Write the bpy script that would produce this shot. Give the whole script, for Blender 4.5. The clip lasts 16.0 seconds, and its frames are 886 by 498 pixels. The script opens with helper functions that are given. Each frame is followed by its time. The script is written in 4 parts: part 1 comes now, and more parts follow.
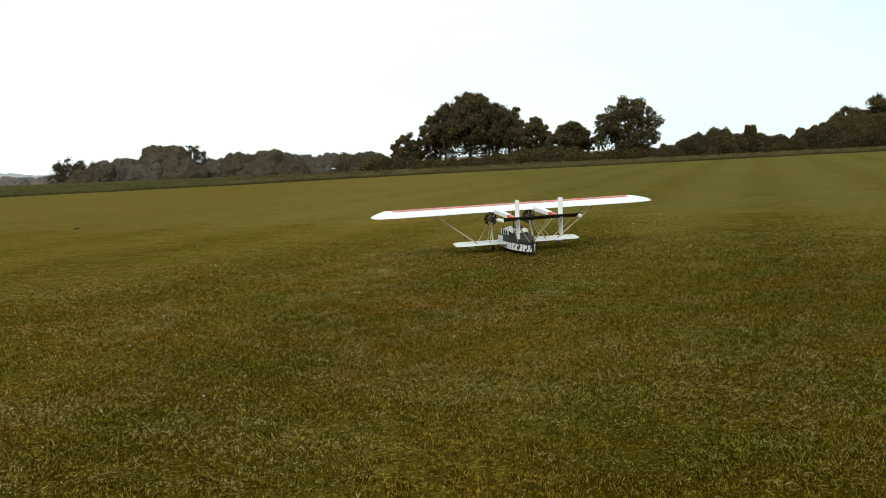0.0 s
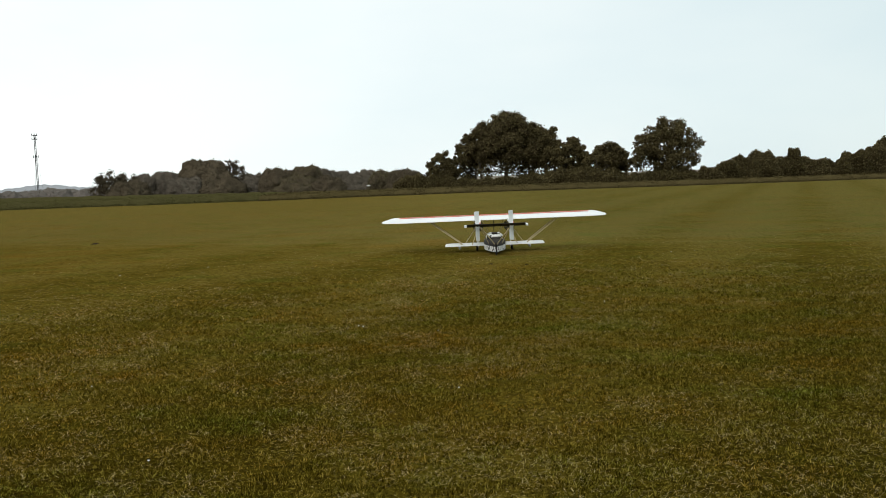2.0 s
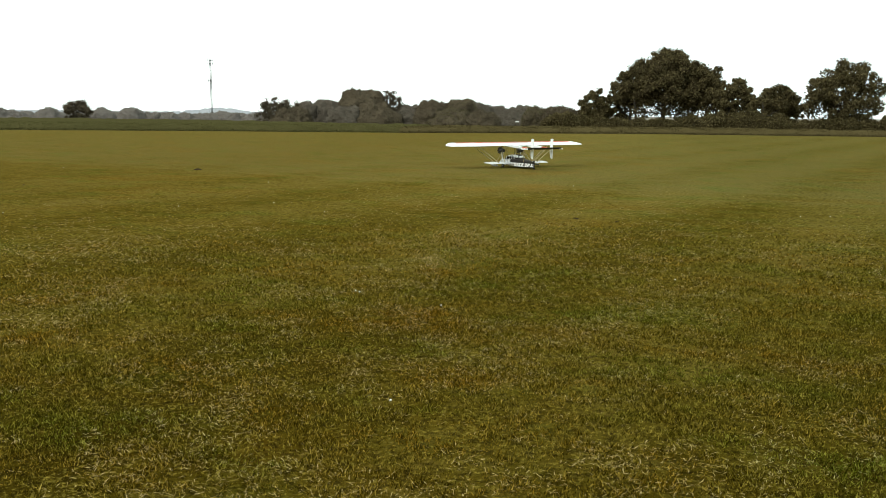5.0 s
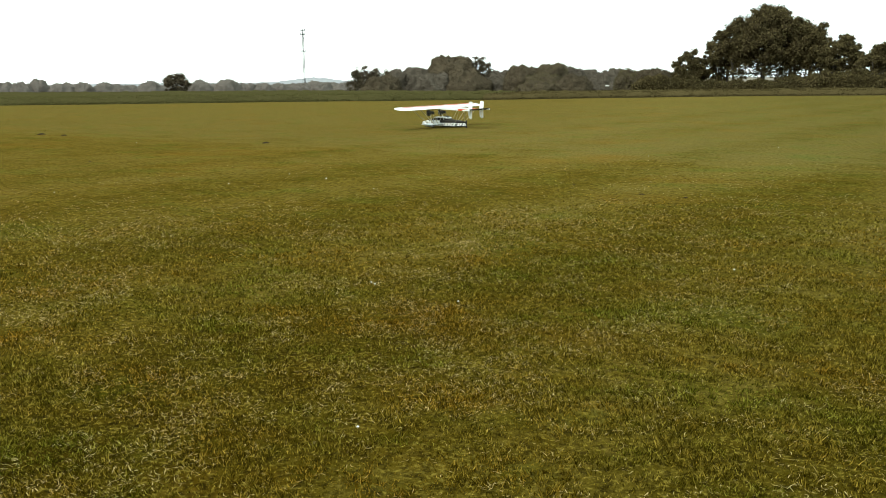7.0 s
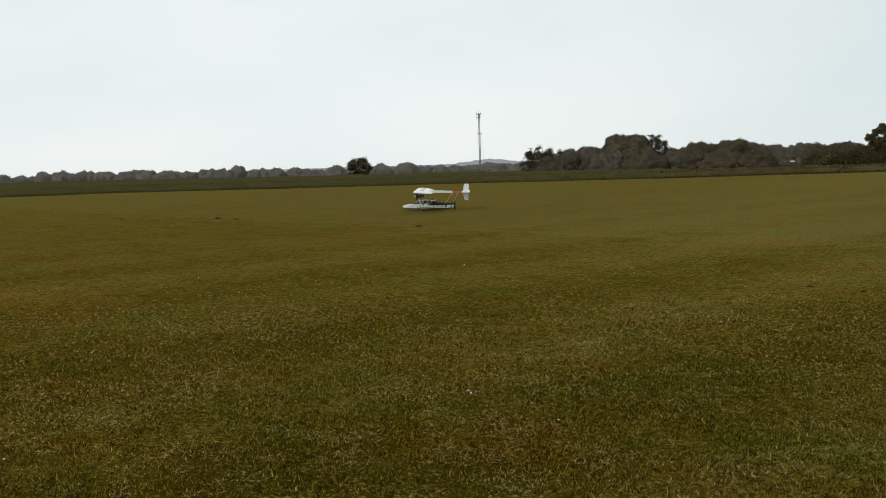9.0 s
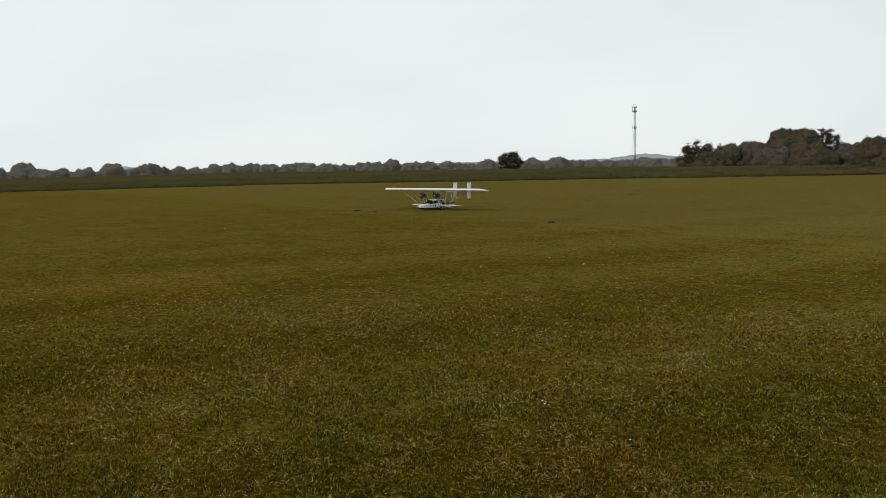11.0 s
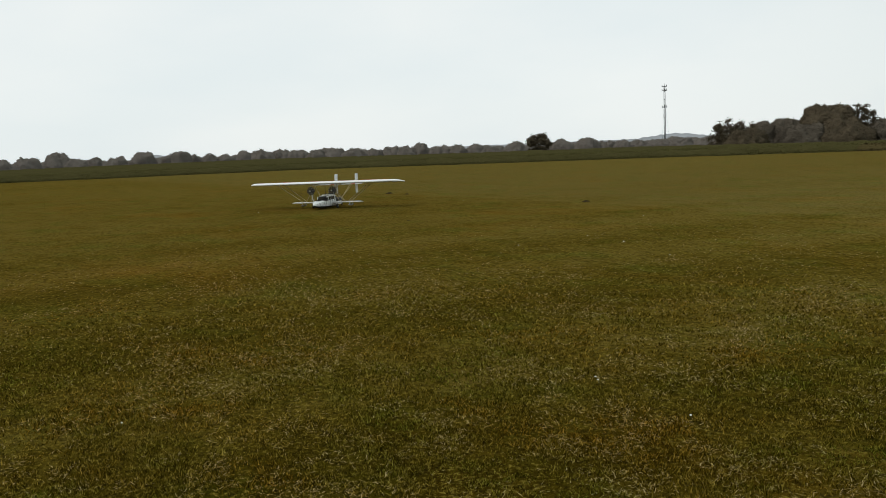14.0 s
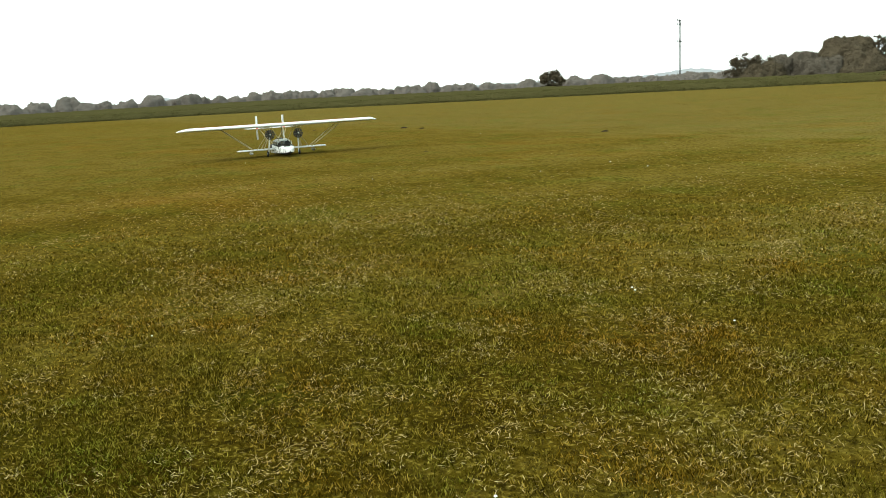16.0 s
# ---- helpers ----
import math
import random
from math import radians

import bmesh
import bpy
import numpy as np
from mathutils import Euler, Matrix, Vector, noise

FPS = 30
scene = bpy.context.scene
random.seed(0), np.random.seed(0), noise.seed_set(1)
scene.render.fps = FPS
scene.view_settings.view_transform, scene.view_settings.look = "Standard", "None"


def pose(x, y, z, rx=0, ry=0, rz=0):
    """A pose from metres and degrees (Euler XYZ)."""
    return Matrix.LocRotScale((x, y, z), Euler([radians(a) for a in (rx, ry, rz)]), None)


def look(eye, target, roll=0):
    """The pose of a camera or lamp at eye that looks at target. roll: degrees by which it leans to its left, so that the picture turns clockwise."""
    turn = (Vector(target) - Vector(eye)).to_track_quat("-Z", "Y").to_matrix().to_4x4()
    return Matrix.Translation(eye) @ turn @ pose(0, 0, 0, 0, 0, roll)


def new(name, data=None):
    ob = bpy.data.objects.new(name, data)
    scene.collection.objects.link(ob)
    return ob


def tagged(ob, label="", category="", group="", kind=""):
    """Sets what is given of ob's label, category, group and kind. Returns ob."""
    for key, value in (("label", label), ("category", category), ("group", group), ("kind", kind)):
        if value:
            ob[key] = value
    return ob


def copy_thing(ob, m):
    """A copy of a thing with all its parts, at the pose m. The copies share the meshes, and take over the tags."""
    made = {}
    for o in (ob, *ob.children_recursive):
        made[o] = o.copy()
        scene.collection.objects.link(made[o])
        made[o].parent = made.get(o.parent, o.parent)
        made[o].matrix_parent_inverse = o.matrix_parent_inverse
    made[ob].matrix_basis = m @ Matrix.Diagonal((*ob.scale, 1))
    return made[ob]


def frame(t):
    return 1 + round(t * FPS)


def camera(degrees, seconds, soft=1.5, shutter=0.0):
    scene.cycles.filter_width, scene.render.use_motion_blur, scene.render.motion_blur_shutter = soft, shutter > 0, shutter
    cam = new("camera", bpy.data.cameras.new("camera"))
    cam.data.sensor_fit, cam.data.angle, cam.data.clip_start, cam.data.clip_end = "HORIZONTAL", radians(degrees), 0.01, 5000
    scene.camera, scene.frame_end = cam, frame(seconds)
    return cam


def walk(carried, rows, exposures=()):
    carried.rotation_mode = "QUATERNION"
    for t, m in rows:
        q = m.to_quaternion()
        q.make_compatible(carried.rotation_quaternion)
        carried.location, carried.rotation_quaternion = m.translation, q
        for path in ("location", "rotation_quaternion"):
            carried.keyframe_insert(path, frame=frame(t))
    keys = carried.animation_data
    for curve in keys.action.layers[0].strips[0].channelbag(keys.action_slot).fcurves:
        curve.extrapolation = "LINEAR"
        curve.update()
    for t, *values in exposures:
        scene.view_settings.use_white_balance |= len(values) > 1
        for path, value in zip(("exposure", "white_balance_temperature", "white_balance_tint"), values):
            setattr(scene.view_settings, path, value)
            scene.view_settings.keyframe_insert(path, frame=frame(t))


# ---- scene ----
import itertools

cam = camera(55.59, 16.0, soft=0.5)
walk(cam, [
    (0.0, pose(0.002, 0.000, 1.559, 83.69, 2.60, 0.00)),
    (0.5, pose(0.019, 0.181, 1.542, 84.16, 2.60, 0.07)),
    (1.0, pose(0.117, 0.386, 1.589, 85.22, 3.44, 6.41)),
    (1.5, pose(0.168, 0.621, 1.575, 85.09, 2.73, 6.94)),
    (2.0, pose(0.226, 0.991, 1.575, 85.02, 1.70, 2.53)),
    (2.5, pose(0.410, 1.317, 1.572, 84.69, 1.07, 0.55)),
    (3.0, pose(0.592, 1.612, 1.554, 83.87, 1.21, 0.89)),
    (3.5, pose(0.783, 1.962, 1.576, 84.80, 1.21, 1.61)),
    (4.0, pose(1.027, 2.265, 1.575, 84.28, 1.27, 5.37)),
    (4.5, pose(1.208, 2.488, 1.576, 82.22, 0.13, 10.89)),
    (4.7, pose(1.245, 2.628, 1.574, 81.63, -0.23, 12.10)),
    (6.8, pose(1.658, 3.605, 1.623, 77.67, 0.33, 18.10)),
    (7.0, pose(1.664, 3.679, 1.629, 78.56, 0.61, 19.39)),
    (7.5, pose(1.651, 3.893, 1.652, 80.46, 0.77, 22.44)),
    (8.0, pose(1.753, 4.132, 1.664, 81.96, 1.53, 25.54)),
    (8.5, pose(1.850, 4.341, 1.684, 83.53, 1.14, 29.12)),
    (9.0, pose(1.862, 4.582, 1.660, 84.16, 1.78, 31.16)),
    (9.5, pose(1.945, 4.776, 1.680, 84.72, 1.91, 33.20)),
    (10.0, pose(2.102, 4.936, 1.710, 84.61, 1.48, 36.53)),
    (10.2, pose(2.166, 4.997, 1.650, 84.45, 1.48, 37.84)),
    (12.3, pose(2.015, 5.174, 1.671, 83.95, 1.20, 43.27)),
    (12.5, pose(2.025, 5.155, 1.674, 83.98, 1.30, 42.80)),
    (13.0, pose(2.004, 5.168, 1.670, 83.81, 1.36, 42.52)),
    (13.5, pose(1.993, 5.141, 1.658, 83.60, 1.38, 42.73)),
    (14.0, pose(1.937, 5.137, 1.580, 83.00, 2.42, 43.37)),
    (14.5, pose(1.908, 5.101, 1.519, 81.35, 2.86, 44.21)),
    (15.0, pose(1.885, 5.070, 1.468, 81.02, 2.71, 44.86)),
    (15.5, pose(1.872, 5.038, 1.423, 80.99, 2.71, 45.37)),
    (16.0, pose(1.755, 5.135, 1.367, 79.00, 3.20, 44.12)),
], exposures=[(0.0, 0.25, 6500, 6), (0.5, 0.22, 6500, 7), (1.0, -0.05, 6500, 10), (1.5, -0.08, 6500, 10), (2.5, 0.1, 6500, 10), (3.0, 0.12, 6500, 10), (3.5, -0.15, 6500, 10), (4.0, -0.08, 6500, 10), (4.5, 0.25, 6500, 6), (6.8, 0.75, 6500, 0), (7.0, 0.75, 6500, 0), (7.5, 0.3, 6500, 4), (8.0, 0.14, 6500, 8), (8.5, -0.21, 6500, 10), (9.0, -0.29, 6500, 10), (10.0, -0.34, 6500, 10), (12.5, -0.29, 6500, 10), (14.0, -0.31, 6500, 10), (14.5, -0.14, 6500, 9), (15.0, 0.28, 6500, 6), (15.2, 0.22, 6500, 6), (15.5, 0.11, 6500, 5), (15.7, 0.24, 6500, 3), (16.0, 0.84, 6500, 0)])

# ---------------------------------------------------------------- light
SUN_UP, SUN_WAY = 48, 200
world = bpy.data.worlds.new("overcast")
scene.world = world
world.use_nodes = True
wn, wl = world.node_tree.nodes, world.node_tree.links
sky = wn.new("ShaderNodeTexSky")
sky.sky_type, sky.sun_disc = "NISHITA", False
sky.sun_elevation, sky.sun_rotation = radians(SUN_UP), radians(SUN_WAY)
sky_at = wn.new("ShaderNodeTexCoord")
sky_map = wn.new("ShaderNodeMapping")
sky_map.inputs["Scale"].default_value = (1.2, 1.2, 3.5)
cloud = wn.new("ShaderNodeTexNoise")
cloud.inputs["Scale"].default_value, cloud.inputs["Detail"].default_value, cloud.inputs["Roughness"].default_value = 2.2, 5, 0.5
veil = wn.new("ShaderNodeValToRGB")
veil.color_ramp.elements[0].position, veil.color_ramp.elements[0].color = 0.3, (10.0, 10.9, 11.0, 1)
veil.color_ramp.elements[1].position, veil.color_ramp.elements[1].color = 0.62, (11.0, 11.55, 11.4, 1)
blend = wn.new("ShaderNodeMix")
blend.data_type = "RGBA"
blend.inputs[0].default_value = 0.93
wl.new(sky_at.outputs["Generated"], sky_map.inputs["Vector"])
wl.new(sky_map.outputs["Vector"], cloud.inputs["Vector"])
wl.new(cloud.outputs["Fac"], veil.inputs["Fac"])
wl.new(sky.outputs["Color"], blend.inputs[6])
sky_way = wn.new("ShaderNodeSeparateXYZ")
wl.new(sky_at.outputs["Generated"], sky_way.inputs[0])
east = wn.new("ShaderNodeMapRange")
east.inputs["From Min"].default_value, east.inputs["From Max"].default_value = -0.5, 0.45
wl.new(sky_way.outputs["X"], east.inputs["Value"])
thinner = wn.new("ShaderNodeMix")
thinner.data_type, thinner.blend_type = "RGBA", "MULTIPLY"
thinner.inputs[7].default_value = (0.71, 0.775, 0.79, 1)
wl.new(east.outputs["Result"], thinner.inputs[0])
wl.new(veil.outputs["Color"], thinner.inputs[6])
wl.new(thinner.outputs[2], blend.inputs[7])
wl.new(blend.outputs[2], wn["Background"].inputs["Color"])
wn["Background"].inputs["Strength"].default_value = 0.1
sun = new("sun", bpy.data.lights.new("sun", "SUN"))
sun.data.energy, sun.data.angle, sun.data.color = 1.05, radians(22), (1.0, 0.96, 0.9)
sun.matrix_world = look((0, 0, 50), (50 * math.cos(radians(SUN_UP)) * math.sin(radians(SUN_WAY + 180)), 50 * math.cos(radians(SUN_UP)) * math.cos(radians(SUN_WAY + 180)), 50 - 50 * math.sin(radians(SUN_UP))))


# ---------------------------------------------------------------- materials
def nodes(name):
    m = bpy.data.materials.new(name)
    m.use_nodes = True
    n, l = m.node_tree.nodes, m.node_tree.links
    return m, n, l, n["Principled BSDF"]


def ramp_of(n, stops, mode="LINEAR"):
    r = n.new("ShaderNodeValToRGB")
    r.color_ramp.interpolation = mode
    while len(r.color_ramp.elements) < len(stops):
        r.color_ramp.elements.new(0.5)
    for e, (p, c) in zip(r.color_ramp.elements, stops):
        e.position, e.color = p, (*c, 1)
    return r


def noise_of(n, l, where, scale, detail=4, rough=0.55, stretch=None, turn=0):
    t = n.new("ShaderNodeTexNoise")
    t.inputs["Scale"].default_value, t.inputs["Detail"].default_value, t.inputs["Roughness"].default_value = scale, detail, rough
    if stretch:
        mp = n.new("ShaderNodeMapping")
        mp.inputs["Scale"].default_value, mp.inputs["Rotation"].default_value = stretch, (0, 0, radians(turn))
        l.new(where, mp.inputs["Vector"])
        where = mp.outputs["Vector"]
    l.new(where, t.inputs["Vector"])
    return t.outputs["Fac"]


def sum_of(n, l, a, ka, b, kb):
    """ka * a + kb * b"""
    m1 = n.new("ShaderNodeMath")
    m1.operation = "MULTIPLY"
    m1.inputs[1].default_value = ka
    l.new(a, m1.inputs[0])
    m2 = n.new("ShaderNodeMath")
    m2.operation = "MULTIPLY_ADD"
    m2.inputs[1].default_value = kb
    l.new(b, m2.inputs[0])
    l.new(m1.outputs[0], m2.inputs[2])
    return m2.outputs[0]


def mottled(name, stops, big, small, rough=0.7, bump=0.2, metal=0.0, spec=0.3, depth=0.01):
    """A surface whose colour and relief vary at two scales."""
    m, n, l, b = nodes(name)
    at = n.new("ShaderNodeTexCoord").outputs["Object"]
    f1, f2 = noise_of(n, l, at, big), noise_of(n, l, at, small, 3)
    r = ramp_of(n, stops)
    l.new(sum_of(n, l, f1, 0.55, f2, 0.45), r.inputs["Fac"])
    l.new(r.outputs["Color"], b.inputs["Base Color"])
    b.inputs["Roughness"].default_value, b.inputs["Metallic"].default_value = rough, metal
    b.inputs["Specular IOR Level"].default_value = spec
    if bump:
        bp = n.new("ShaderNodeBump")
        bp.inputs["Strength"].default_value, bp.inputs["Distance"].default_value = bump, depth
        l.new(f2, bp.inputs["Height"])
        l.new(bp.outputs["Normal"], b.inputs["Normal"])
    return m


def worn_west_dim_east(n, l, at, tone):
    """The western part of the field is more trodden: browner and a little darker. The east is dimmed too, lens-edge
    falloff put into the colour.
    """
    sp = n.new("ShaderNodeSeparateXYZ")
    l.new(at, sp.inputs[0])
    g = n.new("ShaderNodeMapRange")
    g.inputs["From Min"].default_value, g.inputs["From Max"].default_value = -11, 5
    l.new(sp.outputs["X"], g.inputs["Value"])
    # last two stops darken the east as painted-in lens falloff
    r = ramp_of(n, [(0.0, (0.93, 0.85, 0.70)), (0.55, (1.03, 0.99, 0.89)), (0.78, (0.92, 0.93, 0.83)), (1.0, (0.76, 0.78, 0.68))])
    l.new(sum_of(n, l, g.outputs["Result"], 0.8, noise_of(n, l, at, 0.35, 4, 0.6), 0.2), r.inputs["Fac"])
    mx = n.new("ShaderNodeMix")
    mx.data_type, mx.blend_type = "RGBA", "MULTIPLY"
    mx.inputs[0].default_value = 1.0
    l.new(tone, mx.inputs[6])
    l.new(r.outputs["Color"], mx.inputs[7])
    # a trodden tan patch further west
    away = n.new("ShaderNodeVectorMath")
    away.operation = "DISTANCE"
    away.inputs[1].default_value = (-9.3, 11.2, 0)
    l.new(at, away.inputs[0])
    spot = ramp_of(n, [(0.30, (1.22, 1.11, 1.2)), (0.62, (1, 1, 1))])
    size = n.new("ShaderNodeMapRange")
    size.inputs["From Min"].default_value, size.inputs["From Max"].default_value = 0.0, 8.0
    l.new(sum_of(n, l, away.outputs["Value"], 1.0, noise_of(n, l, at, 0.8, 5, 0.7), 4.0), size.inputs["Value"])
    l.new(size.outputs["Result"], spot.inputs["Fac"])
    tan = n.new("ShaderNodeMix")
    tan.data_type, tan.blend_type = "RGBA", "MULTIPLY"
    tan.inputs[0].default_value = 1.0
    l.new(mx.outputs[2], tan.inputs[6])
    l.new(spot.outputs["Color"], tan.inputs[7])
    return tan.outputs[2]


def make_lawn():
    m, n, l, b = nodes("mown_grass")
    at = n.new("ShaderNodeTexCoord").outputs["Object"]
    wide = noise_of(n, l, at, 0.07, 3)
    patch = noise_of(n, l, at, 0.6, 5, 0.65, (1, 1.4, 1), 25)
    tuft = noise_of(n, l, at, 6.0, 5, 0.7)
    pace = noise_of(n, l, at, 2.1, 4, 0.65)
    fine = noise_of(n, l, at, 70.0, 3, 0.7)
    # mowing lanes
    mp = n.new("ShaderNodeMapping")
    mp.inputs["Rotation"].default_value = (0, 0, radians(20.8))
    l.new(at, mp.inputs["Vector"])
    wave = n.new("ShaderNodeTexWave")
    wave.inputs["Scale"].default_value, wave.inputs["Distortion"].default_value, wave.inputs["Detail"].default_value = 0.085, 1.6, 2
    wave.inputs["Detail Scale"].default_value = 0.25
    l.new(mp.outputs["Vector"], wave.inputs["Vector"])
    sep = n.new("ShaderNodeSeparateXYZ")
    l.new(mp.outputs["Vector"], sep.inputs[0])
    side = n.new("ShaderNodeMapRange")
    side.inputs["From Min"].default_value, side.inputs["From Max"].default_value = -22, -4
    side.inputs["To Min"].default_value, side.inputs["To Max"].default_value = 0.0, 0.17
    l.new(sep.outputs["X"], side.inputs["Value"])
    lane = n.new("ShaderNodeMath")
    lane.operation = "MULTIPLY"
    swath = n.new("ShaderNodeMath")
    swath.operation = "SUBTRACT"
    swath.inputs[1].default_value = 0.4
    l.new(wave.outputs["Fac"], swath.inputs[0])
    l.new(swath.outputs[0], lane.inputs[0])
    l.new(side.outputs["Result"], lane.inputs[1])
    mix = sum_of(n, l, wide, 0.12, patch, 0.17)
    mix = sum_of(n, l, mix, 1.0, pace, 0.17)
    mix = sum_of(n, l, mix, 1.0, tuft, 0.33)
    mix = sum_of(n, l, mix, 1.0, fine, 0.20)
    # grass paler with distance: its lighter look at a grazing view, put into colour
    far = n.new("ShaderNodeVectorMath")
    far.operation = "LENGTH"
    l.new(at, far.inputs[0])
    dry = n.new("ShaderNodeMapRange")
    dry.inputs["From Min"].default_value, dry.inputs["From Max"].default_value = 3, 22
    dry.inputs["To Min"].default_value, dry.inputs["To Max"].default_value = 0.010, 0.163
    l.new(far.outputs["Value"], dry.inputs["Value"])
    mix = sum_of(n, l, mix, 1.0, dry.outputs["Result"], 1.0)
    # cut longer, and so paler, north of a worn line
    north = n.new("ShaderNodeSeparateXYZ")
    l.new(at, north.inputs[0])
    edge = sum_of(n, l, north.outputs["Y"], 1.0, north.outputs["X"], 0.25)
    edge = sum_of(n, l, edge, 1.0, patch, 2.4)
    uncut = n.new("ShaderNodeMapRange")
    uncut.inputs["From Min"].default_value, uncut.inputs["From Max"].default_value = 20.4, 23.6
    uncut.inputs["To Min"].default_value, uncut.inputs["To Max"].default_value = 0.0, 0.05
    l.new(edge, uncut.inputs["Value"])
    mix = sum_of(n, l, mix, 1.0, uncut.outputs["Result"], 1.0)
    # dry stalks left standing on that line
    trail = ramp_of(n, [(0.0, (0, 0, 0)), (0.40, (0, 0, 0)), (0.5, (1, 1, 1)), (0.60, (0, 0, 0))])
    near = n.new("ShaderNodeMapRange")
    near.inputs["From Min"].default_value, near.inputs["From Max"].default_value = 20.4, 23.4
    l.new(sum_of(n, l, sum_of(n, l, north.outputs["Y"], 1.0, north.outputs["X"], 0.25), 1.0, pace, 2.4), near.inputs["Value"])
    l.new(near.outputs["Result"], trail.inputs["Fac"])
    broken = n.new("ShaderNodeMath")
    broken.operation = "MULTIPLY"
    l.new(trail.outputs["Color"], broken.inputs[0])
    l.new(patch, broken.inputs[1])
    mix = sum_of(n, l, mix, 1.0, broken.outputs[0], 0.11)
    mix = sum_of(n, l, mix, 1.0, lane.outputs[0], 0.55)
    r = ramp_of(n, [(0.39, (0.01419, 0.009632, 0.00043)), (0.46, (0.02666, 0.01866, 0.000774)), (0.53, (0.04386, 0.03268, 0.00215)), (0.60, (0.0731, 0.05607, 0.007568)), (0.72, (0.129, 0.1015, 0.0258))])
    l.new(mix, r.inputs["Fac"])
    # the longer grass is greyer, its extra blue a haze put into the colour
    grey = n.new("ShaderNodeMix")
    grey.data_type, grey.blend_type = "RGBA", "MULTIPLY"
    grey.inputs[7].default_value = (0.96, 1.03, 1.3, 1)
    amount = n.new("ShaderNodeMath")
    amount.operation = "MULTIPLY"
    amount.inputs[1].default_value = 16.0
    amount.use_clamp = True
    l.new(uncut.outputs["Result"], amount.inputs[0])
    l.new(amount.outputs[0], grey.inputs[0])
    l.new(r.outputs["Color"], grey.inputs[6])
    # worn, reddish-brown patches
    worn = noise_of(n, l, at, 0.3, 5, 0.65, (1, 1.5, 1), 25)
    wr = ramp_of(n, [(0.52, (0, 0, 0)), (0.70, (1, 1, 1))])
    l.new(worn, wr.inputs["Fac"])
    tint = n.new("ShaderNodeMix")
    tint.data_type, tint.blend_type = "RGBA", "MULTIPLY"
    tint.inputs[7].default_value = (1.17, 0.95, 0.78, 1)
    l.new(wr.outputs["Color"], tint.inputs[0])
    l.new(grey.outputs[2], tint.inputs[6])
    lush = ramp_of(n, [(0.50, (1.03, 0.985, 1)), (0.66, (0.80, 1.0, 0.85))])
    l.new(noise_of(n, l, at, 0.75, 5, 0.65, (1, 1.3, 1), 70), lush.inputs["Fac"])
    green = n.new("ShaderNodeMix")
    green.data_type, green.blend_type = "RGBA", "MULTIPLY"
    green.inputs[0].default_value = 1.0
    l.new(tint.outputs[2], green.inputs[6])
    l.new(lush.outputs["Color"], green.inputs[7])
    # dry straw flecks in clumps, and shade between tufts painted in as dark gaps
    dot = noise_of(n, l, at, 34.0, 2, 0.6)
    herd = noise_of(n, l, at, 1.7, 4, 0.65)
    fl = ramp_of(n, [(0.545, (0, 0, 0)), (0.67, (1, 1, 1))])
    l.new(sum_of(n, l, dot, 0.80, herd, 0.24), fl.inputs["Fac"])
    straw = n.new("ShaderNodeMix")
    straw.data_type = "RGBA"
    straw.inputs[7].default_value = (0.172, 0.131, 0.024, 1)
    l.new(fl.outputs["Color"], straw.inputs[0])
    l.new(green.outputs[2], straw.inputs[6])
    gap_shade = noise_of(n, l, at, 16.0, 4, 0.7)
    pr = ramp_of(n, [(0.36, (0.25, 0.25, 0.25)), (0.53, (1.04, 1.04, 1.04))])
    l.new(gap_shade, pr.inputs["Fac"])
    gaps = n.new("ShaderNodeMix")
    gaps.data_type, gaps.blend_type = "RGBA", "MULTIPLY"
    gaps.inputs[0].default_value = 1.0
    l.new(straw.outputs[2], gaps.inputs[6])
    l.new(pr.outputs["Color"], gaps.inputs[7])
    # the fields beyond the crop, paled past 600 m by haze in the colour
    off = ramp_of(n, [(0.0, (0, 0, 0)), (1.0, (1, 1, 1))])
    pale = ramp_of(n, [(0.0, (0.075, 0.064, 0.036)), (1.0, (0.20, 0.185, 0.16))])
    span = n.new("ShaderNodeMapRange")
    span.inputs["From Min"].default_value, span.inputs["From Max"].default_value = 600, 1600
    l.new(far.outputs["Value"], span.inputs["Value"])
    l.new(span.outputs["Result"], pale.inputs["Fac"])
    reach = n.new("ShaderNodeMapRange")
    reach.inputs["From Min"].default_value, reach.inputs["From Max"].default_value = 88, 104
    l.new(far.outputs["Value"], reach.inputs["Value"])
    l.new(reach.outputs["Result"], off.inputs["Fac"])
    hazed_fallow = n.new("ShaderNodeMix")
    hazed_fallow.data_type = "RGBA"
    l.new(pale.outputs["Color"], hazed_fallow.inputs[7])
    l.new(off.outputs["Color"], hazed_fallow.inputs[0])
    l.new(worn_west_dim_east(n, l, at, gaps.outputs[2]), hazed_fallow.inputs[6])
    l.new(hazed_fallow.outputs[2], b.inputs["Base Color"])
    b.inputs["Roughness"].default_value, b.inputs["Specular IOR Level"].default_value = 0.95, 0.0
    b.inputs["Sheen Weight"].default_value, b.inputs["Sheen Roughness"].default_value = 0.06, 0.5
    b.inputs["Sheen Tint"].default_value = (0.7, 0.5, 0.12, 1)
    bp = n.new("ShaderNodeBump")
    bp.inputs["Strength"].default_value, bp.inputs["Distance"].default_value = 0.6, 0.03
    l.new(sum_of(n, l, tuft, 0.6, fine, 0.5), bp.inputs["Height"])
    l.new(bp.outputs["Normal"], b.inputs["Normal"])
    return m


